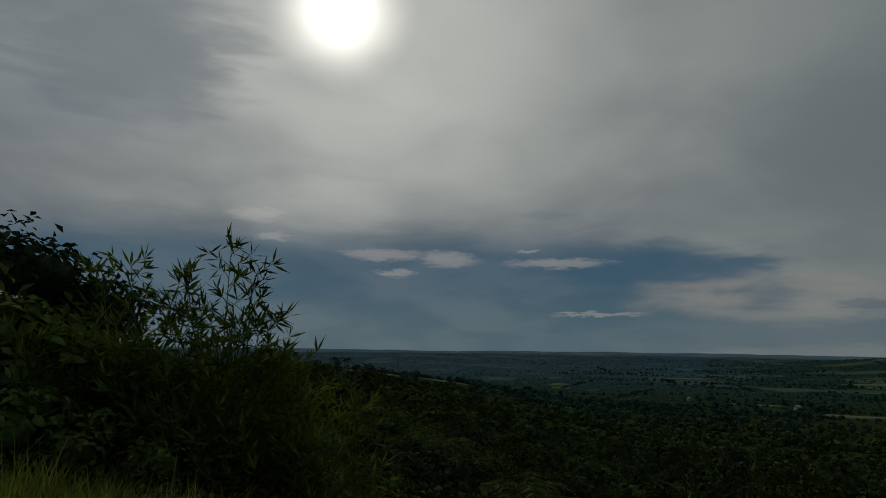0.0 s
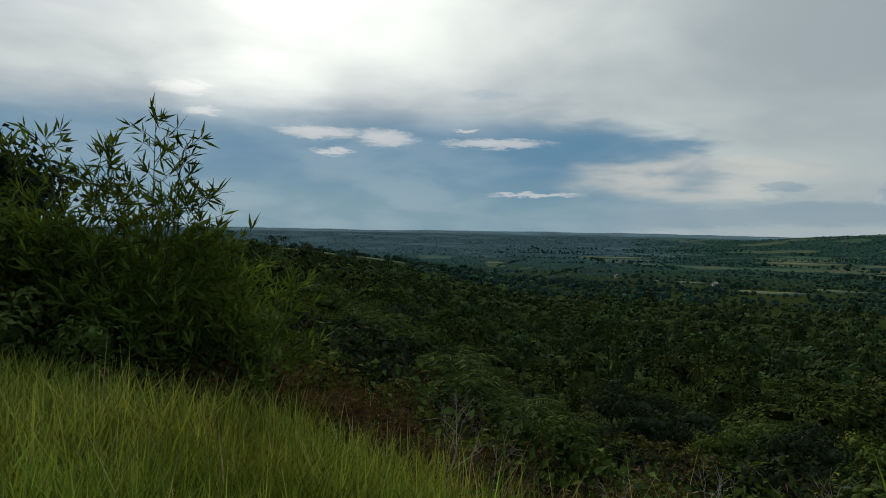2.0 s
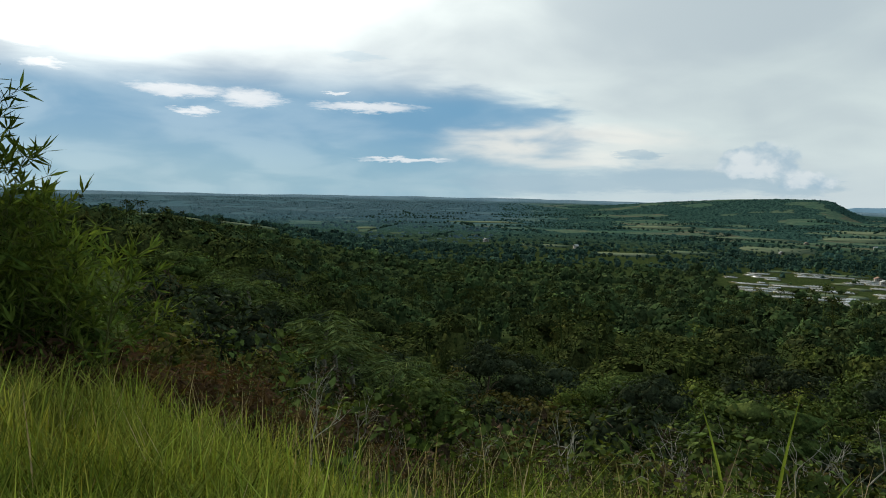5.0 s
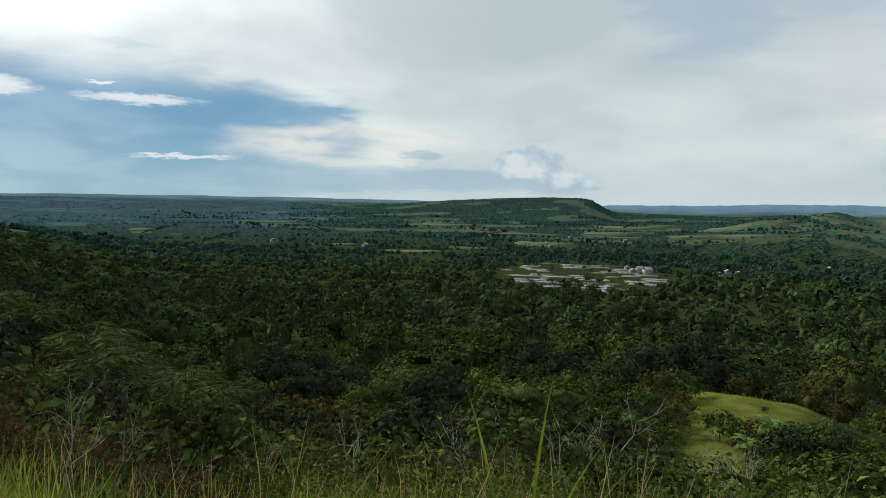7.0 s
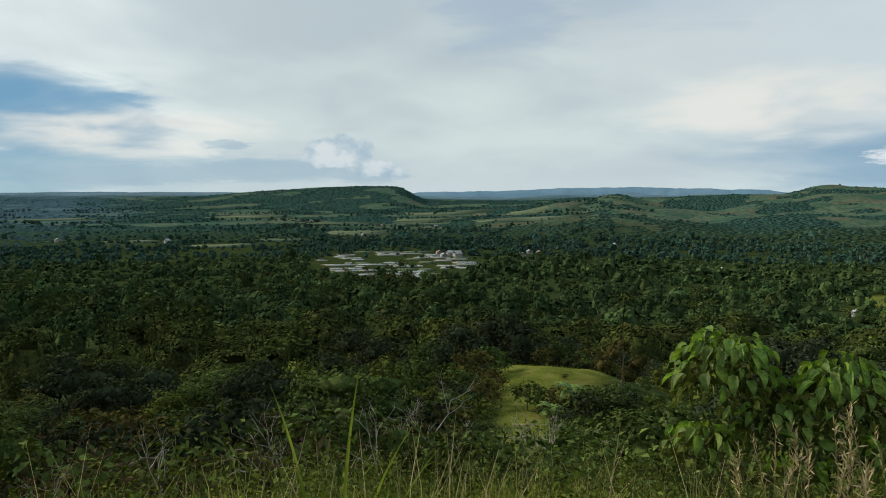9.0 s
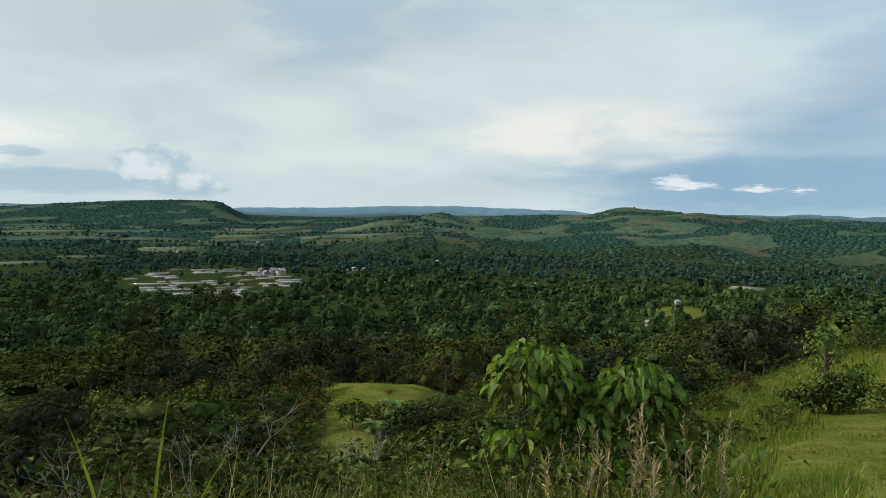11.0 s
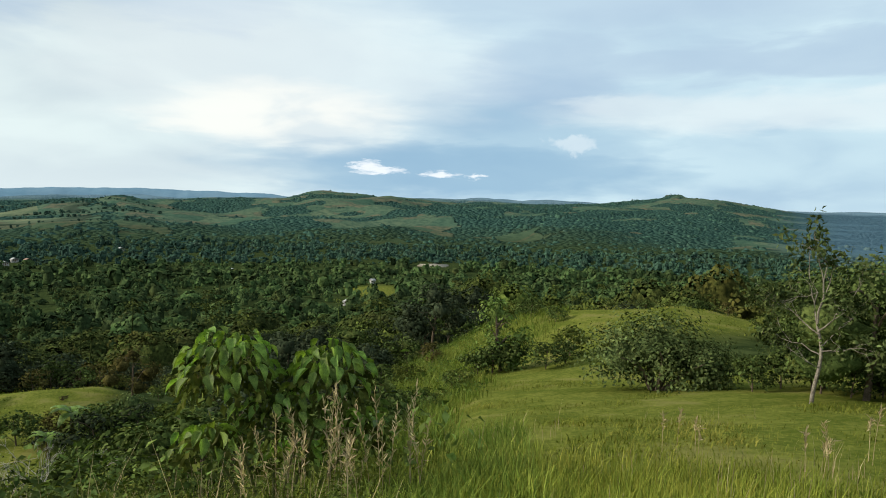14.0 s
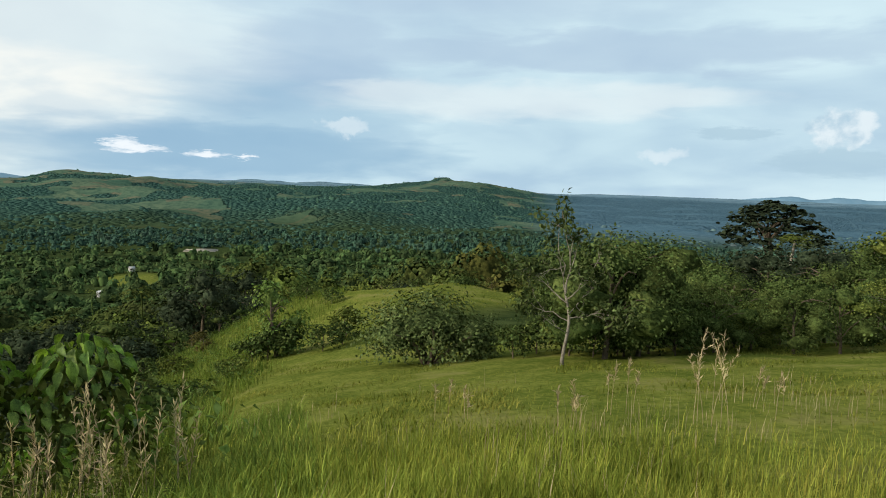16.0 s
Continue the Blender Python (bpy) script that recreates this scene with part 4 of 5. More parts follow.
def plant_saplings():
    """Young lighter trees standing above the shrubs of the upper slope."""
    az, r = scatter(near_rng, 0, 49, 15, 42, 4.6)
    az, r = thin(az, r, 3.6)
    ok = ~((az > 3) & (az < 14) & (r < 40))
    az, r = az[ok], r[ok]
    for a, q in list(zip(az, r))[:70]:
        k = int(near_rng.choice((1, 3, 4, 5, 6)))
        copy_on_ground(SLOPE_TREES[k], a, q, near_rng.random() * 360, (0.30 + 0.28 * near_rng.random()) * (0.8 + 0.01 * q), 0.1)


plant_saplings()


def plant_palms():
    stem, leaf = palm_parts(near_rng, 4.2, 2.7, 17, 18)
    palm = trunk_and_crown("coconut_palm", "young coconut palm with arching grey-green fronds", "palm", stem, leaf, "grey", BARK, "palms on the slope")
    set_on_ground(palm, 5.6, 47, 40, 1.0)
    for a, q, t, g in ((9.5, 44, 150, 0.9), (12.6, 52, 260, 1.1), (2.4, 56, 80, 1.0), (15.5, 41, 10, 0.8), (0.5, 68, 190, 1.2), (19, 76, 300, 1.3), (-2, 75, 20, 1.3), (7, 82, 120, 1.4), (24, 90, 210, 1.4), (13, 96, 0, 1.5), (6.4, 36, 70, 0.95), (8.6, 38.5, 200, 1.0), (11.4, 35, 320, 0.9), (7.6, 32, 130, 0.78)):
        copy_on_ground(palm, a, q, t, g)


plant_palms()


# ---- the far bank of trees on the pasture's edge ----
def plant_edge():
    kinds = [
        tree_kind("pasture_tree", "dense green tree at the pasture's edge", "mid", 2.6, 4.2, 0.1, 120, 14, 0.19, limbs=7),
        tree_kind("pasture_tree", "dark leafy tree at the pasture's edge", "dark", 2.8, 4.4, 0.1, 120, 14, 0.20, limbs=7),
        tree_kind("pasture_tree", "flat-crowned light green tree with open branches", "light", 3.2, 2.4, 1.8, 100, 14, 0.18, BARK, 0.22, limbs=8),
        tree_kind("pasture_tree", "bright green young tree at the pasture's edge", "light", 2.0, 3.2, 0.1, 80, 14, 0.16, limbs=6),
    ]
    front = [(117.6, 20.6, 1, 0.74, 4), (120.2, 21.8, 2, 0.66, 4), (115.2, 24.5, 0, 0.66, 1), (119.4, 26, 5, 0.9, 1), (123.2, 25, 7, 0.48, 0), (126.0, 24.5, 1, 0.44, 1),
             (128.6, 25.5, 3, 0.46, 3), (131.4, 24.6, 2, 0.46, 1), (134.4, 25.4, 5, 0.48, 0), (137.4, 26, 6, 0.50, 2), (141, 26, 2, 0.5, 0), (116, 38, 5, 0.8, 1), (112.5, 44, 5, 0.6, 3),
             (124.5, 30, 4, 0.55, 1), (127.5, 31, 1, 0.6, 1), (130.5, 30.5, 3, 0.6, 0), (133.5, 31.5, 6, 0.7, 1), (136.5, 32, 2, 0.65, 0), (139.5, 32, 4, 0.75, 1), (121.5, 29, 3, 0.62, 0)]
    behind = [(a, q, i, (0.30 + 0.0085 * q + 0.012 * max(a - 128, 0)) * (0.7, 1.15, 0.85, 1.35, 0.95)[i % 5], (0, 1, 1, 0, 1, 2)[i % 6]) for i, (a, q) in enumerate(
        [(112 + 29 * (k * 0.618 % 1), 38 + 11 * j + 9 * (k * 0.381 % 1)) for j in range(6) for k in range(1, 9)])]
    rim = [(107, 88, 3, 1.2, 0), (102, 90, 3, 1.2, 1), (97, 88, 1, 1.1, 3), (93, 84, 2, 1.0, 0), (90, 90, 2, 1.1, 1)]
    spots = front + behind + rim
    fine = [
        tree_kind("pasture_tree", "dense fine-leaved green tree at the pasture's edge", "mid", 2.6, 4.2, 0.1, 150, 17, 0.14, limbs=7),
        tree_kind("pasture_tree", "dark fine-leaved tree at the pasture's edge", "mid", 2.8, 4.4, 0.1, 210, 18, 0.115, limbs=7),
        tree_kind("pasture_tree", "flat-crowned light green tree near the pasture", "light", 3.2, 2.4, 1.8, 140, 17, 0.13, BARK, 0.22, limbs=8),
        tree_kind("pasture_tree", "bright green fine-leaved young tree at the pasture's edge", "light", 2.0, 3.2, 0.1, 120, 16, 0.12, limbs=6),
    ]
    fine.append(tree_kind("pasture_tree", "dense shady green tree at the pasture's edge", "mid", 2.7, 4.4, 0.1, 240, 20, 0.115, limbs=7, core=0.62))
    used = set()
    for a, q, t, g, k in spots:
        if q < 45:
            k += 4
        if k in used:
            copy_on_ground((kinds + fine)[k], a, q, t * 47, g * 1.12, 0.15)
        else:
            tagged(set_on_ground((kinds + fine)[k], a, q, t * 47, g * 1.12, 0.15), group="trees at the pasture's edge")
            used.add(k)


plant_edge()


def round_bush():
    """A wide low tree of glossy leaves on several bent stems."""
    rnd = np.random.default_rng(31)
    stems = []
    for k in range(7):
        a = k * 0.9 + rnd.random() * 0.4
        w = np.linspace(0, 1, 5)[:, None]
        end = np.array([math.cos(a) * 1.7, math.sin(a) * 1.5, 1.3 + 0.5 * rnd.random()])
        stems.append(tube(w * end + [0, 0, -0.2] + np.sin(w * 3) * [0.15, 0.1, 0.25], 0.09 * (1.1 - 0.9 * w[:, 0])))
    lumps = [clump_crown(rnd, rr, tt, bb, int(n * 2.3), 20, 0.128, 0.5, 0.6, 0.52, 0.5, 0.45) for rr, tt, bb, n in ((1.5, 2.5, 0.25, 70), (1.25, 2.0, 0.1, 52), (1.15, 1.9, 0.2, 50), (0.8, 1.3, 0.15, 28))]
    shift = ([0, 0, 0], [-1.15, 0.2, 0], [1.15, -0.1, 0], [1.85, 0.3, 0])
    crown = join([(v + np.array(s), q) for (v, q), s in zip(lumps, shift)])
    ob = trunk_and_crown("round_bush", "wide rounded bush of glossy grey-green leaves on pasture", "bush", join(stems), crown, "grey", DARK_BARK)
    set_on_ground(ob, 103.6, 24, -103, 1.0)


round_bush()


def lone_trees():
    rnd = np.random.default_rng(37)
    crown = join([(v + np.array(p), q) for (v, q), p in ((clump_crown(rnd, 0.95, 2.2, 0.2, 46, 11, 0.19, 0.3, 0.5, 0.5, 0.4, 0.4), (-0.3, 0, 1.7)), (clump_crown(rnd, 0.9, 1.8, 0.1, 42, 11, 0.18, 0.3, 0.5, 0.5, 0.4, 0.4), (-0.2, 0.2, 0.2)),
                                                           (clump_crown(rnd, 0.75, 0.9, 0.1, 30, 9, 0.17, 0.3, 0.4, 0.5, 0.4, 0.4), (0.9, 0.1, 1.2)),
                                                           (clump_crown(rnd, 0.85, 1.3, 0.0, 40, 10, 0.17, 0.3, 0.5, 0.5, 0.4, 0.5), (0.55, -0.1, 0.0)), (clump_crown(rnd, 0.7, 1.0, 0.0, 30, 10, 0.16, 0.3, 0.5, 0.5, 0.4, 0.5), (-0.85, 0.1, 0.0)))])
    ob = trunk_and_crown("slender_tree", "small light green tree at the pasture's rim", "tree", branching(rnd, 3.6, 0.11, 1.2, 1.2, 6), crown, "fresh", DARK_BARK)
    set_on_ground(ob, 91.6, 35, -92, 1.0)
    rim = [(95.2, 33.5, 1, 1.0), (96.8, 34.5, 1, 0.9), (97.2, 37, 2, 1.5), (89.7, 34.5, 0, 1.1), (88.3, 31, 2, 0.9), (90.9, 34.4, 0, 1.2), (92.5, 34.8, 1, 1.2), (80.5, 27, 3, 1.2), (81, 40, 0, 1.5), (84, 46, 2, 1.4),
           (82, 52, 0, 1.6), (86, 55, 3, 1.3), (94, 56, 1, 1.2), (92.5, 60, 2, 1.4), (96, 50, 1, 0.9), (100, 54, 1, 0.6), (103, 56, 0, 0.6), (106, 70, 1, 0.7), (109, 58, 3, 0.8), (111.5, 50, 0, 1.0), (99, 70, 0, 0.8)]
    knoll = [(56.5 + 9.5 * math.cos(k * 2.4) * f, 56 + 13 * math.sin(k * 2.4) * f, (0, 4, 3, 2, 0)[k % 5], 0.7 + 0.25 * (k % 4)) for k, f in ((k, 0.85 + 0.3 * (k * 0.381 % 1)) for k in range(16))]
    skirt = [(110.5 + 1.45 * k + 0.5 * (k % 3), (20.3 if 2 < k < 9 else 23.0) + 0.30 * k + 1.2 * (k % 2), (0, 1, 0, 2, 1, 0)[k % 6], 0.85 + 0.16 * (k * 5 % 4)) for k in range(24)]
    bank = [(82.5 + 0.30 * (q - 12) - 5.5 * (k * 0.618 % 1), q, (2, 0, 2, 1)[k % 4], 0.35 + 0.13 * (k % 4)) for k, q in enumerate(np.linspace(12.5, 33, 24))]
    lush = [(63 + 19 * (k * 0.618 % 1), 10.5 + 30 * ((k + 0.5) / 36), (2, 0, 2, 0, 1)[k % 5], 0.55 + 0.16 * (k % 4) + 0.02 * k) for k in range(36)]
    flank = [(46.0 + 5.0 * (k * 0.618 % 1), 34 + 1.7 * k, (0, 3, 0, 2)[k % 4], 1.2 + 0.2 * (k % 4)) for k in range(16)]
    back = [(50.0 + 1.05 * k, 66.5 + 1.6 * (k % 3), (1, 0, 3, 0)[k % 4], 1.5 + 0.3 * (k * 5 % 3)) for k in range(13)]
    left = [(51.0, 50, 3, 2.2), (52.0, 54, 0, 2.0), (50.2, 46, 0, 1.9), (52.6, 47.5, 3, 1.3), (60.2, 38.5, 1, 1.5), (60.9, 41, 0, 1.7), (59.6, 34, 0, 1.1), (56.8, 41, 1, 0.7), (58.2, 52, 4, 0.35), (56.0, 47, 4, 0.4)]
    for a, q, k, g in rim + knoll + skirt + bank + lush + flank + back + left:
        copy_on_ground(SHRUBS[0 if k == 1 and a > 78 else k], a, q, a * 31 % 360, g)


lone_trees()


def bare_tree():
    """A pale, mostly leafless tree with a few tufts of leaves."""
    rnd = np.random.default_rng(44)
    ob = thing("bare_tree", "slender pale grey tree with mostly bare branches", "tree")
    t = np.linspace(0, 1, 9)[:, None]
    trunk = np.hstack([-0.12 * np.sin(t * 4.0) - 0.10 * t, 0.08 * np.sin(t * 6), 1.75 * t])
    trunk[0, 2] = -0.2
    piece("trunk", build("trunk", *tube(trunk, 0.040 * (1.2 - 0.45 * t[:, 0]), 7), material=BARK, smooth=True), ob)
    tips = []

    def grow(o, d, ln, thick, depth, out):
        w = np.linspace(0, 1, 5)[:, None]
        p = o + d * ln * w + np.array([[0, 0, 0.12]]) * ln * w ** 2 + rnd.normal(size=(5, 3)) * 0.06 * ln * w
        out.append(tube(p, thick * (1.1 - 0.7 * w[:, 0]), 5))
        if depth == 0:
            tips.append(p[-1])
            return
        for k in range(3):
            grow(p[2 + k % 3], unit(d + rnd.normal(size=3) * 0.7), ln * (0.42 + 0.25 * rnd.random()), thick * 0.5, depth - 1, out)

    for k, (s, side, depth, up, ln, thick) in enumerate(((1.0, -0.2, 0.1, 1.0, 1.25, 0.026), (1.0, 0.4, -0.2, 0.9, 1.0, 0.022), (0.95, -0.9, 0.2, 0.55, 1.0, 0.018), (0.9, 0.95, 0.1, 0.45, 1.05, 0.018),
                                                         (0.75, 0.2, -0.9, 0.5, 0.75, 0.015), (0.7, -0.95, -0.2, 0.25, 0.85, 0.014), (0.66, 0.95, 0.3, 0.2, 0.95, 0.014), (0.5, 0.1, 0.9, 0.4, 0.5, 0.011))):
        o = np.array([np.interp(s, t[:, 0], trunk[:, i]) for i in range(3)])
        out = []
        grow(o, unit(np.array([side, depth, up])), ln, thick, 3, out)
        piece("branch", build("branch", *join(out), material=BARK, smooth=True), ob)
    tips = np.array(tips)
    sel = tips[(rnd.random(len(tips)) < 0.75) & ((np.abs(tips[:, 0]) > 0.55) | (tips[:, 2] > 2.9))]
    b = np.repeat(sel, 15, 0)
    b = b + rnd.normal(size=b.shape) * 0.08
    leaf = leaf_cards(b, rnd.normal(size=b.shape) + [0, 0, -0.5], 0.14, 0.07, rnd=rnd)
    piece("foliage", build("foliage", *leaf, material=LEAF["grey"]), ob, "sparse dark green leaf tufts")
    set_on_ground(ob, 114.2, 18.6, 20, 1.07)


bare_tree()


def rain_tree():
    """A great spreading tree with a flat layered crown, and a palm in front of it."""
    rnd = np.random.default_rng(47)
    pads = []
    for k in range(58):
        a, up = k * 2.4, 1 - (k + 0.5) / 58
        q = 5.6 * math.sqrt(max(1 - up ** 1.7, 0.0)) * (0.8 + 0.3 * rnd.random())
        z = 4.9 + 5.6 * up + rnd.normal() * 0.25
        n = 34
        p = rnd.normal(size=(n, 3)) * [0.75, 0.75, 0.10]
        p[:, 2] -= 0.16 * (p[:, 0] ** 2 + p[:, 1] ** 2)
        pads.append(tufts(rnd, p + [math.cos(a) * q, math.sin(a) * q, z], np.array([0, 0, 1.0]) + rnd.normal(size=(n, 3)) * 0.35, 0.20 + 0.16 * rnd.random(n), 0.4))
    ob = trunk_and_crown("rain_tree", "great spreading tree with a domed layered dark crown", "tree", branching(rnd, 10, 0.34, 5.5, 6.0, 14), join(pads), "dark", DARK_BARK)
    x, y = polar(130.2, 98)
    ob.matrix_basis = pose(float(x), float(y), float(1.6 - 98 * math.tan(radians(0.45)) - 10.6))
    stem, leaf = palm_parts(rnd, 6.8, 2.0, 15, 12)
    palm = trunk_and_crown("tall_palm", "slender palm with a pale trunk among trees", "palm", stem, leaf, "light", BARK)
    x, y = polar(131.2, 74)
    palm.matrix_basis = pose(float(x), float(y), float(1.6 - 74 * math.tan(radians(3.2)) - 6.8), 0, 0, 200)


rain_tree()


def big_leaf_shrub():
    """A shrub of large drooping heart-shaped leaves on forked stems."""
    rnd = np.random.default_rng(53)
    ob = thing("big_leaf_shrub", "tall shrub with large drooping heart-shaped green leaves", "shrub")
    rim = np.array([(0, 0), (0.14, 0.20), (0.38, 0.27), (0.72, 0.15), (1.0, 0.0), (0.72, -0.15), (0.38, -0.27), (0.14, -0.20)])
    pts = np.hstack([rim, np.abs(rim[:, 1:]) * 0.55 + 0.6 * rim[:, :1] * (1 - rim[:, :1])])
    pts = np.vstack([pts, [(0.24, 0, 0.06), (0.6, 0, 0.08)]])
    blade = build("leaf", pts, [[0, 1, 8, 7], [1, 2, 9, 8], [2, 3, 4, 9], [4, 5, 6, 9], [6, 7, 8, 9]], material=LEAF["broad"], smooth=True)
    domes = [(-0.42, 0.0, 1.28, 0.50, 0.50, 96), (0.55, 0.05, 1.20, 0.45, 0.45, 84), (0.05, -0.1, 0.95, 0.40, 0.32, 40), (-0.55, -0.1, 0.75, 0.35, 0.25, 26), (0.85, 0.0, 0.75, 0.35, 0.25, 28), (0.2, 0.2, 0.5, 0.35, 0.2, 20)]
    for cx, cy, cz, rx, rz, n in domes:
        w = np.linspace(0, 1, 6)[:, None]
        hub = np.array([cx, cy, cz])
        stem = w * hub + np.array([[0, 0, -0.25]]) * (1 - w) + np.sin(w * 3) * [0.08 * cx, 0.05, 0.06]
        stalks = [tube(stem, 0.026 * (1.1 - 0.7 * w[:, 0]), 6)]
        for k in range(n):
            a, up = k * 2.39996, math.sqrt((k + 0.5) / n)
            out = np.array([math.cos(a) * up, math.sin(a) * up, math.sqrt(max(1 - up * up, 0.0))]) * (0.72 + 0.32 * rnd.random())
            base = hub + out * [rx, rx * 0.9, rz]
            if k % 5 == 0:
                mid = (hub + base) / 2 + rnd.normal(size=3) * 0.03
                stalks.append(tube(np.stack([hub, mid, base]), [0.010, 0.007, 0.004], 5))
            x = unit(np.array([math.cos(a) * (0.25 + 0.6 * up), math.sin(a) * (0.25 + 0.6 * up), -0.95 + 0.35 * rnd.random()]) + rnd.normal(size=3) * 0.32)
            y = unit(np.cross(out + [0, 0, 0.3], x) + rnd.normal(size=3) * 0.5)
            z = unit(np.cross(x, y))
            y = np.cross(z, x)
            ln = 0.11 + 0.09 * rnd.random()
            leaf = piece("leaf", blade, ob)
            leaf.matrix_basis = Matrix([[x[i] * ln, y[i] * ln, z[i] * ln, base[i]] for i in range(3)] + [[0, 0, 0, 1]])
        piece("stem", build("stem", *join(stalks), material=CULM, smooth=True), ob)
    # smaller leaves between them
    base, along = [], []
    for cx, cy, cz, rx, rz, n in domes:
        p = unit(rnd.normal(size=(n * 3, 3))) * (0.55 + 0.5 * rnd.random((n * 3, 1)))
        p[:, 2] = np.abs(p[:, 2]) - 0.25
        base.append(p * [rx, rx, rz] + [cx, cy, cz])
        along.append(p * [0.7, 0.7, 0] + [0, 0, -0.7] + rnd.normal(size=p.shape) * 0.3)
    base, along = np.vstack(base), np.vstack(along)
    ln = 0.07 + 0.06 * rnd.random(len(base))
    tagged(piece("leaf_mass", build("leaf_mass", *leaf_cards(base, along, ln, ln * 0.62, 0.2, rnd), material=LEAF["light"]), ob), "small drooping green leaves", kind="stuff")
    x, y = polar(72.8, 7.0)
    ob.matrix_basis = pose(float(x), float(y), float(height(x, y)), 0, 0, -73) @ Matrix.Diagonal((0.95, 0.95, 1.03, 1))


big_leaf_shrub()


def bamboo():
    """Thin arching culms with fans of long narrow leaves."""
    rnd = np.random.default_rng(59)

    def culm(ob, x, y, tall, lean, dense, start=0.3, tone="bamboo"):
        w = np.linspace(0, 1, 10)[:, None]
        a = rnd.random() * 6.28
        stem = np.hstack([x + lean[0] * w ** 2, y + lean[1] * w ** 2, tall * (w - 0.10 * w ** 3)])
        stem[0, 2] = -0.2
        sticks = [tube(stem, 0.013 * (1.1 - 0.85 * w[:, 0]), 5)]
        base, along = [], []
        for k in range(dense):
            s = start + (1 - start) * (k + rnd.random()) / dense
            o = np.array([np.interp(s, w[:, 0], stem[:, i]) for i in range(3)])
            a += 2.2 + rnd.random()
            ln = (0.16 + 0.55 * (1 - s)) * (0.6 + 0.7 * rnd.random())
            d = np.array([math.cos(a), math.sin(a), 0.55 + 0.5 * rnd.random()])
            e = o + d * ln
            sticks.append(tube(np.stack([o, (o + e) / 2 + [0, 0, 0.03], e]), [0.005, 0.004, 0.003], 3))
            for p, m in ((e, 6), ((o + e) / 2, 4)):
                fan = unit(d)[None] * 0.7 + rnd.normal(size=(m, 3)) * 0.62 + [0, 0, 0.12]
                base.append(np.repeat(p[None], m, 0))
                along.append(fan)
        top = stem[-1]
        base.append(np.repeat(top[None], 6, 0))
        along.append(rnd.normal(size=(6, 3)) * 0.6 + [0, 0, 1.0])
        base, along = np.vstack(base), np.vstack(along)
        ln = 0.14 + 0.12 * rnd.random(len(base))
        piece("culm", build("culm", *join(sticks), material=CULM, smooth=True), ob)
        piece("foliage", build("foliage", *leaf_cards(base, along, ln, ln * 0.14, 0.15, rnd), material=LEAF[tone]), ob)

    spots = [  # bearing, distance, then culms as sideways, depth, height, lean, density
        (-17.4, 8.6, [(0, 0, 3.75, (0.05, 0.1), 20), (0.15, 0.1, 3.4, (0.2, 0), 20), (-0.15, 0.2, 3.3, (-0.3, 0.1), 20), (0.2, -0.1, 2.8, (0.35, 0), 30), (0.3, 0.2, 2.4, (0.45, 0.1), 26), (0.1, 0, 2.7, (0.1, -0.3), 30)]),
        (-23.0, 9.0, [(0, 0, 3.3, (-0.2, 0), 18), (-0.2, 0.1, 3.2, (-0.35, 0.1), 17), (0.2, 0, 3.1, (0.15, 0), 17), (0.3, 0.1, 2.7, (0.15, 0.2), 28)]),
    ]
    for a, q, n, tall in ((-12.9, 8.2, 5, 1.9), (-15.4, 8.4, 4, 2.15), (-20.0, 8.8, 3, 2.35), (-27.0, 9.2, 3, 2.4)):
        spots.append((a, q, [(0.34 * (k - n / 2) + 0.1 * rnd.random(), 0.3 * rnd.random() - 0.2, tall * (0.85 + 0.2 * rnd.random()), (0.12 * (k - n / 2) + 0.1, 0.2 * rnd.random() - 0.1), 36) for k in range(n)]))
    for a, q, culms in spots:
        ob = thing("bamboo_clump", "clump of thin arching bamboo with narrow leaves", "bamboo", "bamboo beside the grass")
        for cx, cy, tall, lean, dense in culms:
            culm(ob, cx, cy, tall, lean, dense, 0.12 if tall < 2.5 else 0.35, "bamboo")
        set_on_ground(ob, a, q, -a)


bamboo()


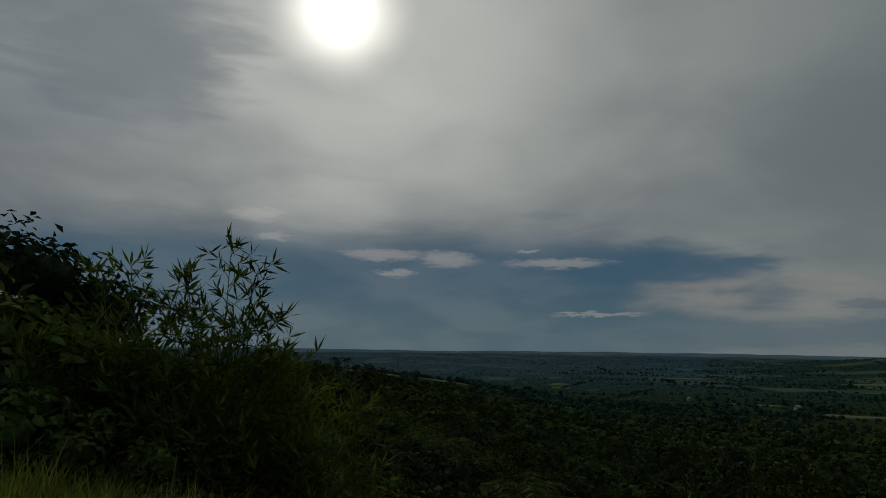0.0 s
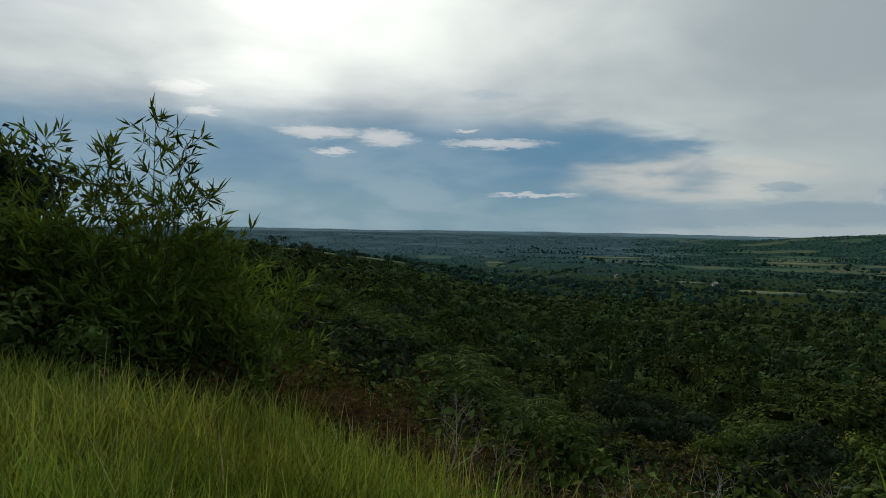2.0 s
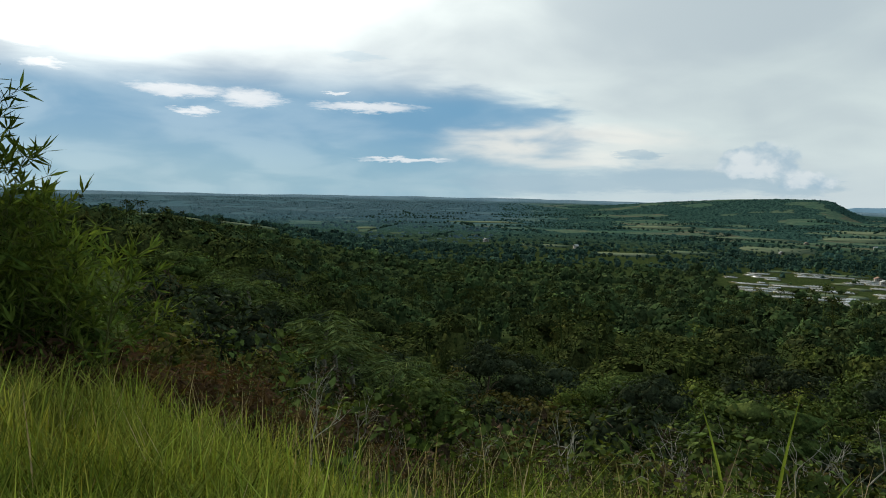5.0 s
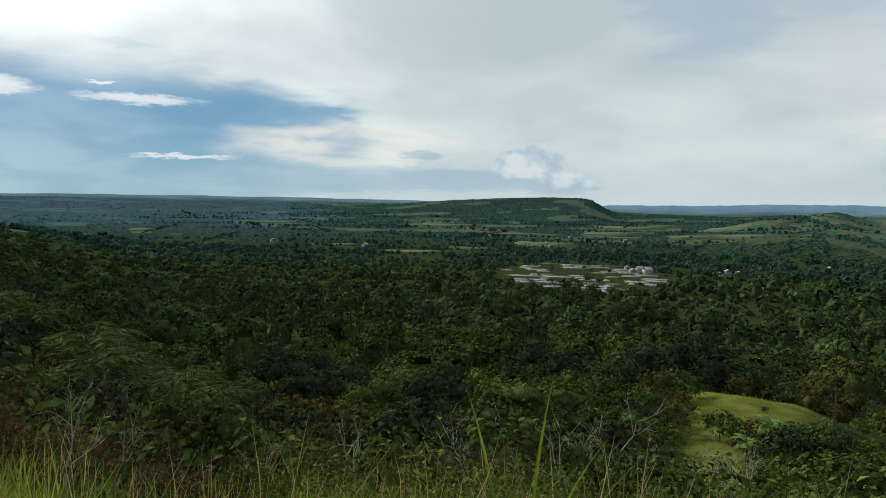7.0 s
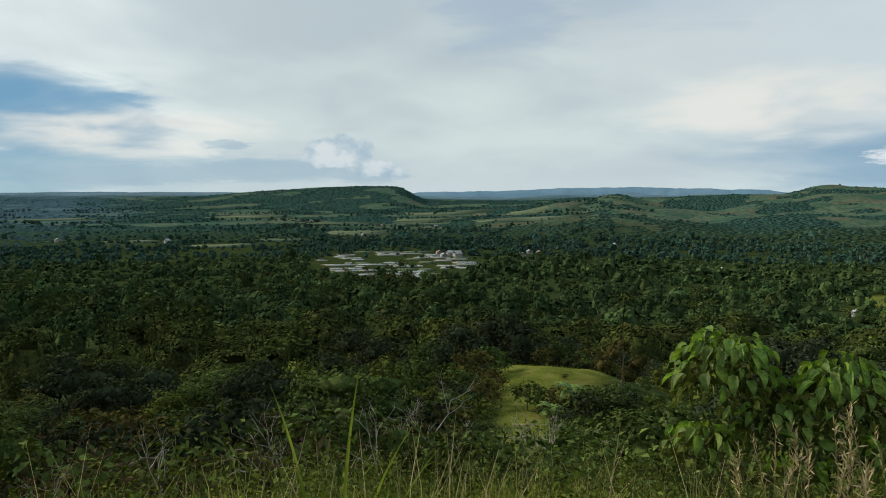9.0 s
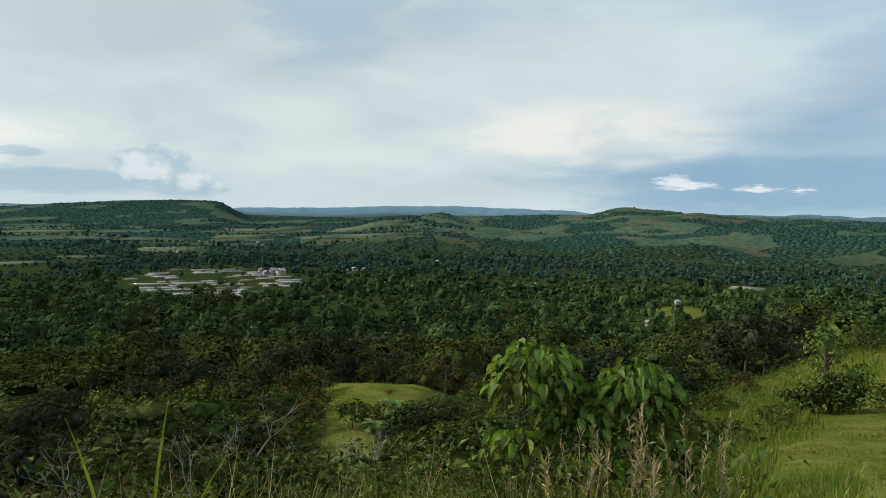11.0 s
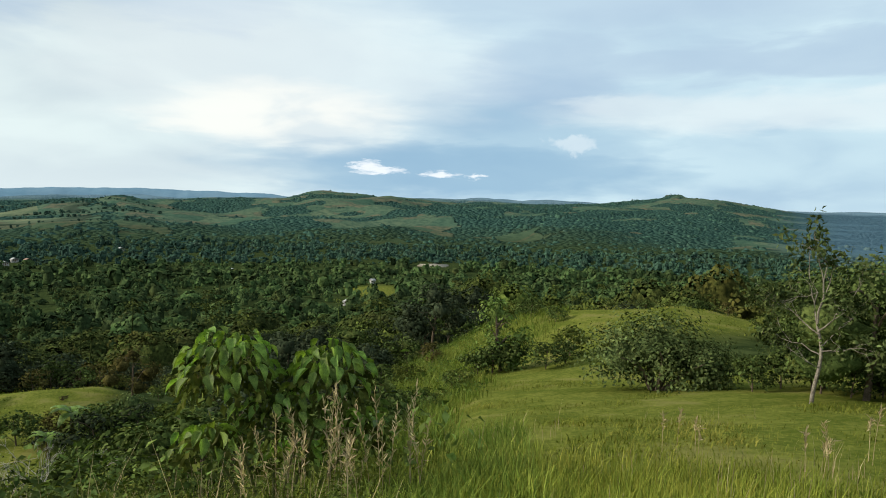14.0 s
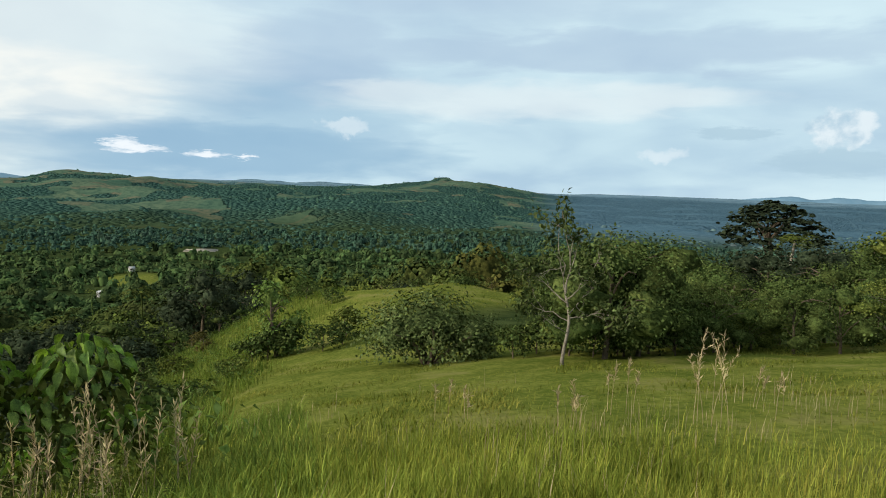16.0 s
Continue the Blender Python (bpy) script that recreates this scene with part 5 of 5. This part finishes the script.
def hedge():
    """Dense dark bushes under and behind the bamboo, and a dark tree."""
    rnd = np.random.default_rng(61)
    kinds = [tree_kind("hedge_bush", "dense dark hedge bush under the bamboo", "mid", 1.15, 1.75, 0.1, 70, 12, 0.13, category="bush", limbs=7),
             tree_kind("hedge_bush", "dense green hedge bush tangled with bamboo", "fresh", 1.05, 1.6, 0.1, 70, 12, 0.12, narrow=0.3, category="bush", limbs=7)]
    spots = [(-13.0, 9.2, 1, 0.85), (-15.5, 9.4, 0, 1.0), (-19.5, 9.8, 1, 1.1), (-23.5, 10.0, 0, 1.2), (-27.5, 10.2, 1, 1.3), (-31, 10.3, 0, 1.45), (-35, 10.6, 0, 1.6),
             (-13.5, 8.6, 0, 0.6), (-18, 8.4, 0, 0.6), (-22, 8.3, 1, 0.6), (-26, 8.4, 0, 0.7), (-30, 8.6, 1, 0.8), (-34, 8.8, 1, 1.0), (-11.2, 9.0, 1, 0.7)]
    used = set()
    for a, q, k, g in spots:
        if k in used:
            copy_on_ground(kinds[k], a, q, rnd.random() * 360, g)
        else:
            tagged(set_on_ground(kinds[k], a, q, 0, g), group="hedge beside the grass")
            used.add(k)
    tree = tree_kind("dark_tree", "dark leafy tree rising behind the bamboo hedge", "dark", 2.2, 3.2, 1.0, 110, 13, 0.2, limbs=8)
    set_on_ground(tree, -32.5, 14.5, 0, 1.0)
    copy_on_ground(tree, -28.0, 15.2, 100, 0.92)
    rust = tree_kind("dry_fern", "low tangle of rust-brown dry ferns", "rust", 0.4, 0.42, 0.0, 24, 12, 0.075, narrow=0.22, category="fern", limbs=4, core=0, sprigs=0)
    used = False
    for a, q, g in ((-24, 7.9, 1.3), (-19, 7.8, 1.5), (-16, 7.7, 1.5), (-13, 7.7, 1.6), (-10.5, 7.8, 1.5), (-8, 8.0, 1.6), (-5.5, 8.2, 1.5), (-2.5, 8.4, 1.6), (0.5, 8.8, 1.4), (4, 9.0, 1.3), (9, 9.6, 1.3), (16, 10.2, 1.2), (-21, 8.3, 1.9), (-17.5, 8.1, 1.8), (-14.5, 8.2, 2.0), (-11.5, 8.3, 1.9), (-7, 8.5, 2.0), (-4, 8.7, 1.9), (-1, 8.9, 1.9), (2.5, 9.4, 1.8), (6.5, 9.8, 1.7), (12, 10.4, 1.6)):
        if used:
            copy_on_ground(rust, a, q, rnd.random() * 360, g)
        else:
            tagged(set_on_ground(rust, a, q, 0, g), group="dry ferns beside the hedge")
            used = True


hedge()

# ---- the valley floor: paddies, fields, houses ----
def outline_sheet(az0, az1, r0, r1, rnd, thick=0.0, lift=0.4, n=20, level=True):
    """An uneven patch of land between two bearings and two distances."""
    a = np.arange(n) * 2 * np.pi / n
    sq = lambda c: np.sign(c) * np.abs(c) ** 0.55
    wob = 1 + 0.16 * rnd.normal(size=n)
    az = (az0 + az1) / 2 + (az1 - az0) / 2 * sq(np.cos(a)) * wob
    r = (r0 + r1) / 2 + (r1 - r0) / 2 * sq(np.sin(a)) * wob
    az, r = np.append(az, (az0 + az1) / 2), np.append(r, (r0 + r1) / 2)
    x, y = polar(az, r)
    z = height(x, y)
    z = np.full(n + 1, z.max() + lift) if level else z + lift
    top = np.stack([x, y, z], -1)
    low = top[:n] - [0, 0, thick + 2.0]
    i = np.arange(n)
    tris = np.stack([(i + 1) % n, i, np.full(n, n)], -1)
    quads = np.stack([i, (i + 1) % n, (i + 1) % n + n + 1, i + n + 1], -1)
    return np.vstack([top, low]), quads, tris


def paddies():
    rnd = np.random.default_rng(67)
    for r0 in np.arange(548, 800, 17.0):
        lo, hi = np.interp(r0, [548, 600, 700, 800], [42, 38.6, 37.6, 41]), np.interp(r0, [548, 600, 660, 800], [46, 49, 51, 47])
        cut = lo + 0.4 * rnd.random()
        while cut < hi:
            wide = 0.7 + 1.9 * rnd.random()
            kind = rnd.random()
            r1 = r0 + 12 + 4 * rnd.random()
            if kind < 0.62:
                wet = kind < 0.40
                ob = thing("rice_paddy", "flooded rice paddy reflecting the pale sky" if wet else "green planted rice paddy with low banks", "paddy", "paddies on the valley floor")
                piece("bank", build("bank", *outline_sheet(cut, cut + wide, r0 - 2, r1 + 2, rnd, lift=0.35), material=BUND), ob, "low earth bank")
                if wet:
                    piece("water", build("water", *outline_sheet(cut + 0.1, cut + wide - 0.1, r0, r1, rnd, lift=0.65), material=WATER), ob, "still muddy water")
                else:
                    piece("crop", build("crop", *outline_sheet(cut + 0.1, cut + wide - 0.1, r0, r1, rnd, lift=0.65), material=FIELD), ob, "young green rice")
            cut += wide + 0.08
    for a0, a1, r0, r1 in FIELDS:
        tagged(piece("field", build("field", *outline_sheet(a0, a1, r0, r1, rnd, lift=0.8, level=False), material=FIELD)), "pale green and straw-coloured open field", "field", kind="structure")
    tagged(piece("river_gravel", build("river_gravel", *outline_sheet(84.9, 87.3, 716, 745, rnd, lift=0.6), material=GRAVEL)), "pale gravel bank on the valley floor", "gravel", kind="structure")


paddies()


def house(az, r, wide, deep, tall, roof, label, lift=0.0):
    """A small gabled house."""
    ob = thing("house", label, "house", "houses in the valley")
    w, d, h, rise, e = wide / 3, deep / 3, tall * 0.75, wide * 0.14, 0.4

    def slab(v, q, material, name):
        piece(name, build(name, np.array(v, float), np.array(q), material=material), ob)

    box = [(x, y, z) for z in (-1, h) for x, y in ((-w, -d), (w, -d), (w, d), (-w, d))]
    slab(box + [(0, -d, h + rise), (0, d, h + rise)], [[0, 1, 5, 4], [1, 2, 6, 5], [2, 3, 7, 6], [3, 0, 4, 7], [4, 5, 8, 8], [6, 7, 9, 9]], PLASTER, "wall")
    for s in (-1, 1):
        slab([(0, -d - e, h + rise + 0.15), (s * (w + e), -d - e, h - 0.1), (s * (w + e), d + e, h - 0.1), (0, d + e, h + rise + 0.15),
              (0, -d - e, h + rise), (s * (w + e), -d - e, h - 0.25), (s * (w + e), d + e, h - 0.25), (0, d + e, h + rise)],
             [[0, 1, 2, 3], [7, 6, 5, 4], [0, 4, 5, 1], [2, 6, 7, 3], [1, 5, 6, 2]], roof, "roof")
    for x in (-w * 0.5, w * 0.5):
        slab([(x - 0.6, -d - 0.03, 0.9), (x + 0.6, -d - 0.03, 0.9), (x + 0.6, -d - 0.03, 2.1), (x - 0.6, -d - 0.03, 2.1)], [[0, 1, 2, 3]], DARK_BARK, "window")
    slab([(-0.5, -d - 0.03, 0), (0.5, -d - 0.03, 0), (0.5, -d - 0.03, 2.1), (-0.5, -d - 0.03, 2.1)], [[0, 1, 2, 3]], DARK_BARK, "door")
    x, y = polar(az, r)
    ob.matrix_basis = pose(float(x), float(y), float(height(x, y)) + 0.9 + lift, 0, 0, -az + 90 * (int(az * 10) % 2) + 20)


for spec in ((48.7, 748, 14, 9, 4, ROOF), (49.3, 735, 18, 10, 4.5, ROOF), (48.2, 728, 10, 7, 3.5, ROOF), (47.8, 760, 9, 7, 3.5, RUSTY_ROOF), (81.1, 560, 7, 5, 2.6, ROOF), (79.0, 420, 5.5, 4.5, 2.4, ROOF),
             (54.6, 745, 10, 7, 3, ROOF), (56.0, 770, 9, 7, 3, RUSTY_ROOF), (55.2, 780, 9, 7, 3, ROOF), (19.2, 1080, 12, 8, 4, ROOF), (47.5, 1290, 9, 7, 3, ROOF), (43.2, 1330, 9, 7, 3, RUSTY_ROOF), (41.6, 1060, 8, 7, 3, ROOF), (26.5, 1000, 14, 8, 4, ROOF), (70, 640, 9, 7, 3, ROOF), (62, 900, 10, 7, 3, ROOF)):
    house(*spec, "small valley house with a pale sheet roof" if spec[5] is ROOF else "small valley house with a rusty sheet roof")


# ---- grass ----
def blades(az, r, tall, width, rnd, bend=0.45, fall=None):
    """Bent grass blades: two faces each."""
    x, y = polar(az, r)
    n = len(x)
    base = np.stack([x, y, height(x, y) - 0.02], -1)
    a = rnd.random(n) * 2 * np.pi
    lean = np.stack([np.cos(a), np.sin(a), np.zeros(n)], -1)
    if fall is not None:
        lean = unit(lean * 0.7 + np.asarray(fall))
    side = np.stack([-lean[:, 1], lean[:, 0], np.zeros(n)], -1)
    b = (bend * (0.3 + rnd.random(n)))[:, None]
    h, w = tall[:, None], np.broadcast_to(width, n)[:, None]
    up = np.array([[0, 0, 1.0]])
    mid = base + up * h * 0.55 + lean * b * h * 0.22
    tip = base + up * h * (1 - 0.25 * b) + lean * b * h * 0.9
    v = np.stack([base - side * w / 2, base + side * w / 2, mid + side * w * 0.42, mid - side * w * 0.42, tip + side * w * 0.05, tip - side * w * 0.05], 1)
    i = np.arange(n)[:, None] * 6
    q = np.concatenate([i + [[0, 1, 2, 3]], i + [[3, 2, 4, 5]]])
    return v.reshape(-1, 3), q


def grow_grass():
    rnd = np.random.default_rng(71)

    def field(name, label, az0, az1, r0, r1, n, low, high, width, material, keep=None, bias=1.3, bend=0.45):
        az = az0 + (az1 - az0) * rnd.random(n)
        r = r0 + (r1 - r0) * rnd.random(n) ** bias
        if keep is not None:
            ok = rnd.random(n) < keep(az, r)
            az, r = az[ok], r[ok]
        x, y = polar(az, r)
        patchy = 0.75 + 0.35 * rough(x, y, 0.8, 101, 2)
        tall = (low + (high - low) * rnd.random(len(az))) * patchy
        v, q = blades(az, r, tall, width * (0.6 + 0.8 * rnd.random(len(az))), rnd, bend)
        tint = np.repeat(np.clip(0.3 + 0.6 * rough(x, y, 1.6, 103, 2) + 0.25 * rnd.normal(size=len(az)), 0, 1), 6)
        tagged(piece(name, build(name, v, q, None, material, tint)), label, "grass", kind="stuff")

    def rim(a, q):
        end = np.interp(a, [-40, -15, -6, 0, 7, 12, 34], [8.6, 8.2, 7.3, 6.0, 4.6, 4.0, 3.4])
        return (1 - 0.93 * step(a, 2, 18)) * (1 - step(q, end - 0.7, end + 0.5))

    field("tall_grass", "tall bright green grass on the hilltop", -44, 34, 1.5, 9.2, 56000, 0.40, 0.98, 0.0095, GRASS, rim, 1.0, 0.55)
    field("meadow_grass", "bright green meadow grass on the hilltop", 84, 152, 1.6, 8.5, 56000, 0.18, 0.46, 0.0062, MEADOW, lambda a, q: step(a + q * 0.5, 86, 94) * (1 - 0.93 * step(q + 1.2 * rough(*polar(a, q), 2.0, 119, 2), 4.0, 8.5)))
    field("bank_grass", "fresh green grass where the pasture falls away", 73, 93, 4.0, 13, 12000, 0.15, 0.5, 0.008, RIM, None, 0.9, 0.7)
    field("slope_grass", "loose green grass among weeds", 22, 94, 1.6, 9.0, 9000, 0.2, 0.55, 0.012, GRASS, None, 1.0)
    field("pasture_tufts", "short grazed pasture grass", 80, 146, 4.0, 18, 18000, 0.03, 0.09, 0.012, LAWN, lambda a, q: ground_cover(a, q), 1.0)
    field("long_grass", "ragged longer grass on the pasture", 82, 146, 5.0, 30, 60000, 0.06, 0.22, 0.016, LAWN, lambda a, q: ground_cover(a, q) * step(rough(*polar(a, q), 2.6, 113, 3), 0.05, 0.40), 0.9, 1.3)
    field("rim_grass", "tall grass and weeds on the pasture's rim", 77, 97, 9, 64, 46000, 0.25, 0.9, 0.022, RIM, lambda a, q: step(a, 77, 80) * step(a - 0.30 * (q - 10) + 3 * rough(*polar(a, q), 5, 117, 2), 86, 82), 1.0)
    field("knoll_grass", "short grass on the meadow knolls", 46, 116, 44, 82, 12000, 0.06, 0.2, 0.06, LAWN, lambda a, q: ground_cover(a, q), 1.0, 1.2)
    field("dry_grass", "scattered dry straw-coloured grass stems", 86, 150, 3.0, 15, 2200, 0.25, 0.62, 0.005, STRAW, lambda a, q: step(rough(*polar(a, q), 1.8, 107, 2), -0.25, 0.45), 0.8, 0.3)
    field("dry_stems", "scattered dry stems standing in tall grass", -40, 80, 2.2, 13, 1500, 0.5, 1.15, 0.008, STRAW, None, 0.9, 0.35)


grow_grass()


def undergrowth():
    rnd = np.random.default_rng(73)
    weeds = [clump_crown(rnd, 0.38, 0.5, 0.0, 15, 6, ss, 0.2, 0.7, nn, 0.3, 0) for ss, nn in ((0.065, 0.5), (0.085, 0.3), (0.055, 0.6))]
    herbs = [clump_crown(rnd, 0.36, 0.55, 0.0, 24, 8, ss, 0.1, 0.8, nn, 0.3, 0) for ss, nn in ((0.040, 0.5), (0.050, 0.3), (0.034, 0.6))]
    az, r = scatter(rnd, 18, 86, 3.8, 12, 0.55, lambda a, q: 0.9 - 0.75 * (a > 82))
    stamp("weeds", "leafy green weeds at the edge of the hilltop", "weeds", herbs, az, r, 0.6 + 0.7 * rnd.random(len(az)), LEAF["light"], rnd, 0.05)
    az, r = scatter(rnd, -9, 88, 7.5, 48, 1.9, lambda a, q: (1 - ground_cover(a, q)) * (1 - (a < 4) * (q < 8)))
    stamp("undergrowth", "tangled green undergrowth covering the slope", "undergrowth", weeds, az, r, 1.3 + 1.5 * rnd.random(len(az)), LEAF["mid"], rnd, 0.1)
    az, r = scatter(rnd, -9, 84, 7.5, 44, 1.9, lambda a, q: (1 - ground_cover(a, q)) * (1 - (a < 4) * (q < 8)) * (1 - 0.9 * step(a, 36, 50)))
    stamp("dry_undergrowth", "olive and brown half-dry undergrowth on the slope", "undergrowth", weeds, az, r, 1.2 + 1.4 * rnd.random(len(az)), LEAF["olive"], rnd, 0.1)
    az, r = scatter(rnd, 40, 86, 7.5, 46, 1.45, lambda a, q: (1 - ground_cover(a, q)) * step(a, 50, 66))
    stamp("lush_undergrowth", "lush light green undergrowth on the slope", "undergrowth", weeds, az, r, 1.0 + 1.5 * rnd.random(len(az)), LEAF["fresh"], rnd, 0.1)
    az, r = scatter(rnd, 76, 94, 9, 62, 1.05, lambda a, q: 0.9 * step(a - 0.30 * (np.minimum(q, 38) - 10) + 3 * rough(*polar(a, q), 5, 117, 2), 85, 82))
    stamp("rim_weeds", "leafy weeds and tall herbs on the pasture's falling rim", "weeds", weeds, az, r, 0.6 + 1.5 * rnd.random(len(az)) ** 2.5, LEAF["fresh"], rnd, 0.05)
    az, r = scatter(rnd, 84, 146, 9, 80, 2.5, lambda a, q: step(rough(*polar(a, q), 6, 109, 2), -0.15, 0.5) * 0.8)
    stamp("pasture_weeds", "low weeds and tussocks on the pasture", "weeds", weeds, az, r, 0.5 + 0.8 * rnd.random(len(az)), LEAF["light"], rnd, 0.05)


undergrowth()


# ---- dry stalks, dead branches, reeds, banana ----
def dry_reed(label, stalks, tall, plume, rnd, width=0.35):
    """Dry straw stalks with feathery heads."""
    ob = thing("dry_reed", label, "reed", "dry reeds on the hilltop")
    for k in range(stalks):
        w = np.linspace(0, 1, 6)[:, None]
        o = np.array([rnd.normal() * width * 0.5, rnd.normal() * width * 0.4, -0.05])
        h = tall * (0.65 + 0.4 * rnd.random())
        lean = rnd.normal(size=2) * 0.10 * h
        stem = o + np.hstack([lean[0] * w ** 2, lean[1] * w ** 2, h * w])
        s = np.repeat(np.linspace(1 - plume, 1, 14), 2)
        p = np.stack([np.interp(s, w[:, 0], stem[:, i]) for i in range(3)], -1)
        along = rnd.normal(size=p.shape) * 0.45 + [0.25 * lean[0] / h, 0.25 * lean[1] / h, 0.8]
        head = leaf_cards(p, along, 0.045 + 0.055 * rnd.random(len(p)), 0.013, 0.2, rnd)
        ob_stalk = piece("stalk", build("stalk", *tube(stem, 0.003 * (1.2 - 0.7 * w[:, 0]), 5), material=STRAW, smooth=True), ob)
        piece("plume", build("plume", *head, material=STRAW), ob_stalk, "feathery seed head")
    return ob


def dead_branch(tall, rnd):
    """A small dead tree: pale crooked twigs."""
    ob = thing("dead_sapling", "pale dead sapling with crooked bare twigs", "dead sapling", "dead saplings on the slope")

    def grow(o, d, ln, thick, depth, out):
        w = np.linspace(0, 1, 4)[:, None]
        p = o + d * ln * w + rnd.normal(size=(4, 3)) * 0.05 * ln * w
        out.append(tube(p, thick * (1.1 - 0.6 * w[:, 0]), 5))
        if depth:
            for _ in range(3):
                grow(p[2 + int(rnd.random() < 0.6)], unit(d + rnd.normal(size=3) * 0.55 + [0, 0, 0.15]), ln * (0.5 + 0.3 * rnd.random()), thick * 0.55, depth - 1, out)

    out = []
    grow(np.array([0, 0, -0.1]), unit(np.array([rnd.normal() * 0.15, rnd.normal() * 0.15, 1.0])), tall * 0.5, 0.012 * tall, 3, out)
    piece("trunk", build("trunk", *out[0], material=PALE_BARK, smooth=True), ob)
    tagged(piece("twig_tangle", build("twig_tangle", *join(out[1:]), material=PALE_BARK, smooth=True), ob), "pale crooked twigs", kind="stuff")
    return ob


def small_things():
    rnd = np.random.default_rng(79)
    for a, q, n, h, pl in ((74.5, 6.2, 5, 1.05, 0.4), (77.0, 6.0, 6, 1.2, 0.4), (80.2, 6.3, 5, 1.25, 0.5), (83.4, 6.6, 4, 1.25, 0.5), (72.2, 5.9, 4, 0.95, 0.4), (78.8, 6.8, 4, 1.3, 0.45)):
        set_on_ground(dry_reed("dry straw reeds standing before the broad-leaved shrub", n, h, pl, rnd), a, q, 30)
    set_on_ground(dry_reed("tall reddish dry reeds in the meadow grass", 7, 1.25, 0.35, rnd, 0.3), 124.0, 8.8, 0)
    for a, q in ((105, 9.5), (112, 8.5), (118.5, 9.3), (128, 10)):
        set_on_ground(dry_reed("thin dry reeds scattered in the meadow grass", 4, 0.7, 0.3, rnd, 0.6), a, q, 0)
    for a, q, h in ((47.3, 15.5, 2.4), (36.5, 10.5, 1.5), (27.0, 9.2, 1.4), (33.5, 8.6, 1.2), (40.5, 11.5, 1.7), (52.0, 12.5, 1.4), (55.5, 13.5, 1.6), (9.5, 9.0, 1.3), (20, 8.6, 1.1), (6.0, 8.4, 1.2), (44, 8.8, 1.2), (58, 16, 1.6)):
        sapling = set_on_ground(dead_branch(h, rnd), a, q, rnd.random() * 360)
        for _ in range(2):
            copy_on_ground(sapling, a - 6 + 12 * rnd.random(), q + 3 + 7 * rnd.random(), rnd.random() * 360, 0.7 + 0.5 * rnd.random())
    ob = thing("reed_blades", "clump of long green reed blades", "reed")
    for dx, h, w, lean in ((0.0, 1.15, 0.028, (0.10, 0)), (-0.16, 1.05, 0.026, (-0.22, 0.1)), (0.1, 0.85, 0.024, (0.3, 0)), (0.22, 0.7, 0.02, (0.35, 0.1)), (-0.3, 0.6, 0.02, (-0.4, 0)), (-0.05, 0.75, 0.02, (0.25, -0.2))):
        t = np.linspace(0, 1, 7)[:, None]
        c = np.hstack([dx + lean[0] * t ** 2, lean[1] * t ** 2, h * t])
        half = w / 2 * (1 - t ** 2.5) + 0.001
        v = np.concatenate([c - half * [1, 0, 0], c + half * [0.6, 0.5, 0], c + half * [0.1, -0.5, 0]])
        i = np.arange(6)
        q = np.concatenate([np.stack([i, i + 1, i + 15, i + 14], -1), np.stack([i + 14, i + 15, i + 8, i + 7], -1)])
        piece("blade", build("blade", v, q, material=GRASS, tint=np.zeros(21), smooth=True), ob)
    set_on_ground(ob, 41.6, 4.1, -42)

    def banana(az, r, size):
        ob = thing("banana_plant", "banana plant with broad torn arching leaves", "banana plant", "banana plants on the slope")
        t = np.linspace(0, 1, 5)[:, None]
        piece("stem", build("stem", *tube(np.hstack([0.1 * t, 0 * t, 1.7 * t - 0.2]), 0.13 * (1.1 - 0.5 * t[:, 0]), 8), material=LEAF["yellow"], smooth=True), ob)
        for k in range(8):
            a, up = k * 2.4, 0.5 + 0.5 * (k % 3) / 2
            d = np.array([math.cos(a), math.sin(a), 0])
            side = np.array([-math.sin(a), math.cos(a), 0])
            w = np.linspace(0, 1, 9)[:, None]
            rib = np.array([0.1, 0, 1.45]) + d * w * 1.05 + np.array([0, 0, 1]) * (up * 1.2 * w - 1.0 * w ** 2)
            half = 0.26 * np.sin(np.clip(w * 0.9 + 0.1, 0, 1) * np.pi) * (0.75 + 0.4 * rnd.random((9, 1)))
            v = np.concatenate([rib - side * half - [0, 0, 0.05], rib, rib + side * half - [0, 0, 0.05]])
            i = np.arange(8)
            q = np.concatenate([np.stack([i, i + 1, i + 10, i + 9], -1), np.stack([i + 9, i + 10, i + 19, i + 18], -1)])
            piece("leaf", build("leaf", v, q, material=LEAF["broad"], smooth=True), ob)
        set_on_ground(ob, az, r, az * 3, size)

    banana(58.8, 42, 1.1)
    banana(57.2, 39, 0.8)
    banana(64.5, 76, 1.4)


small_things()
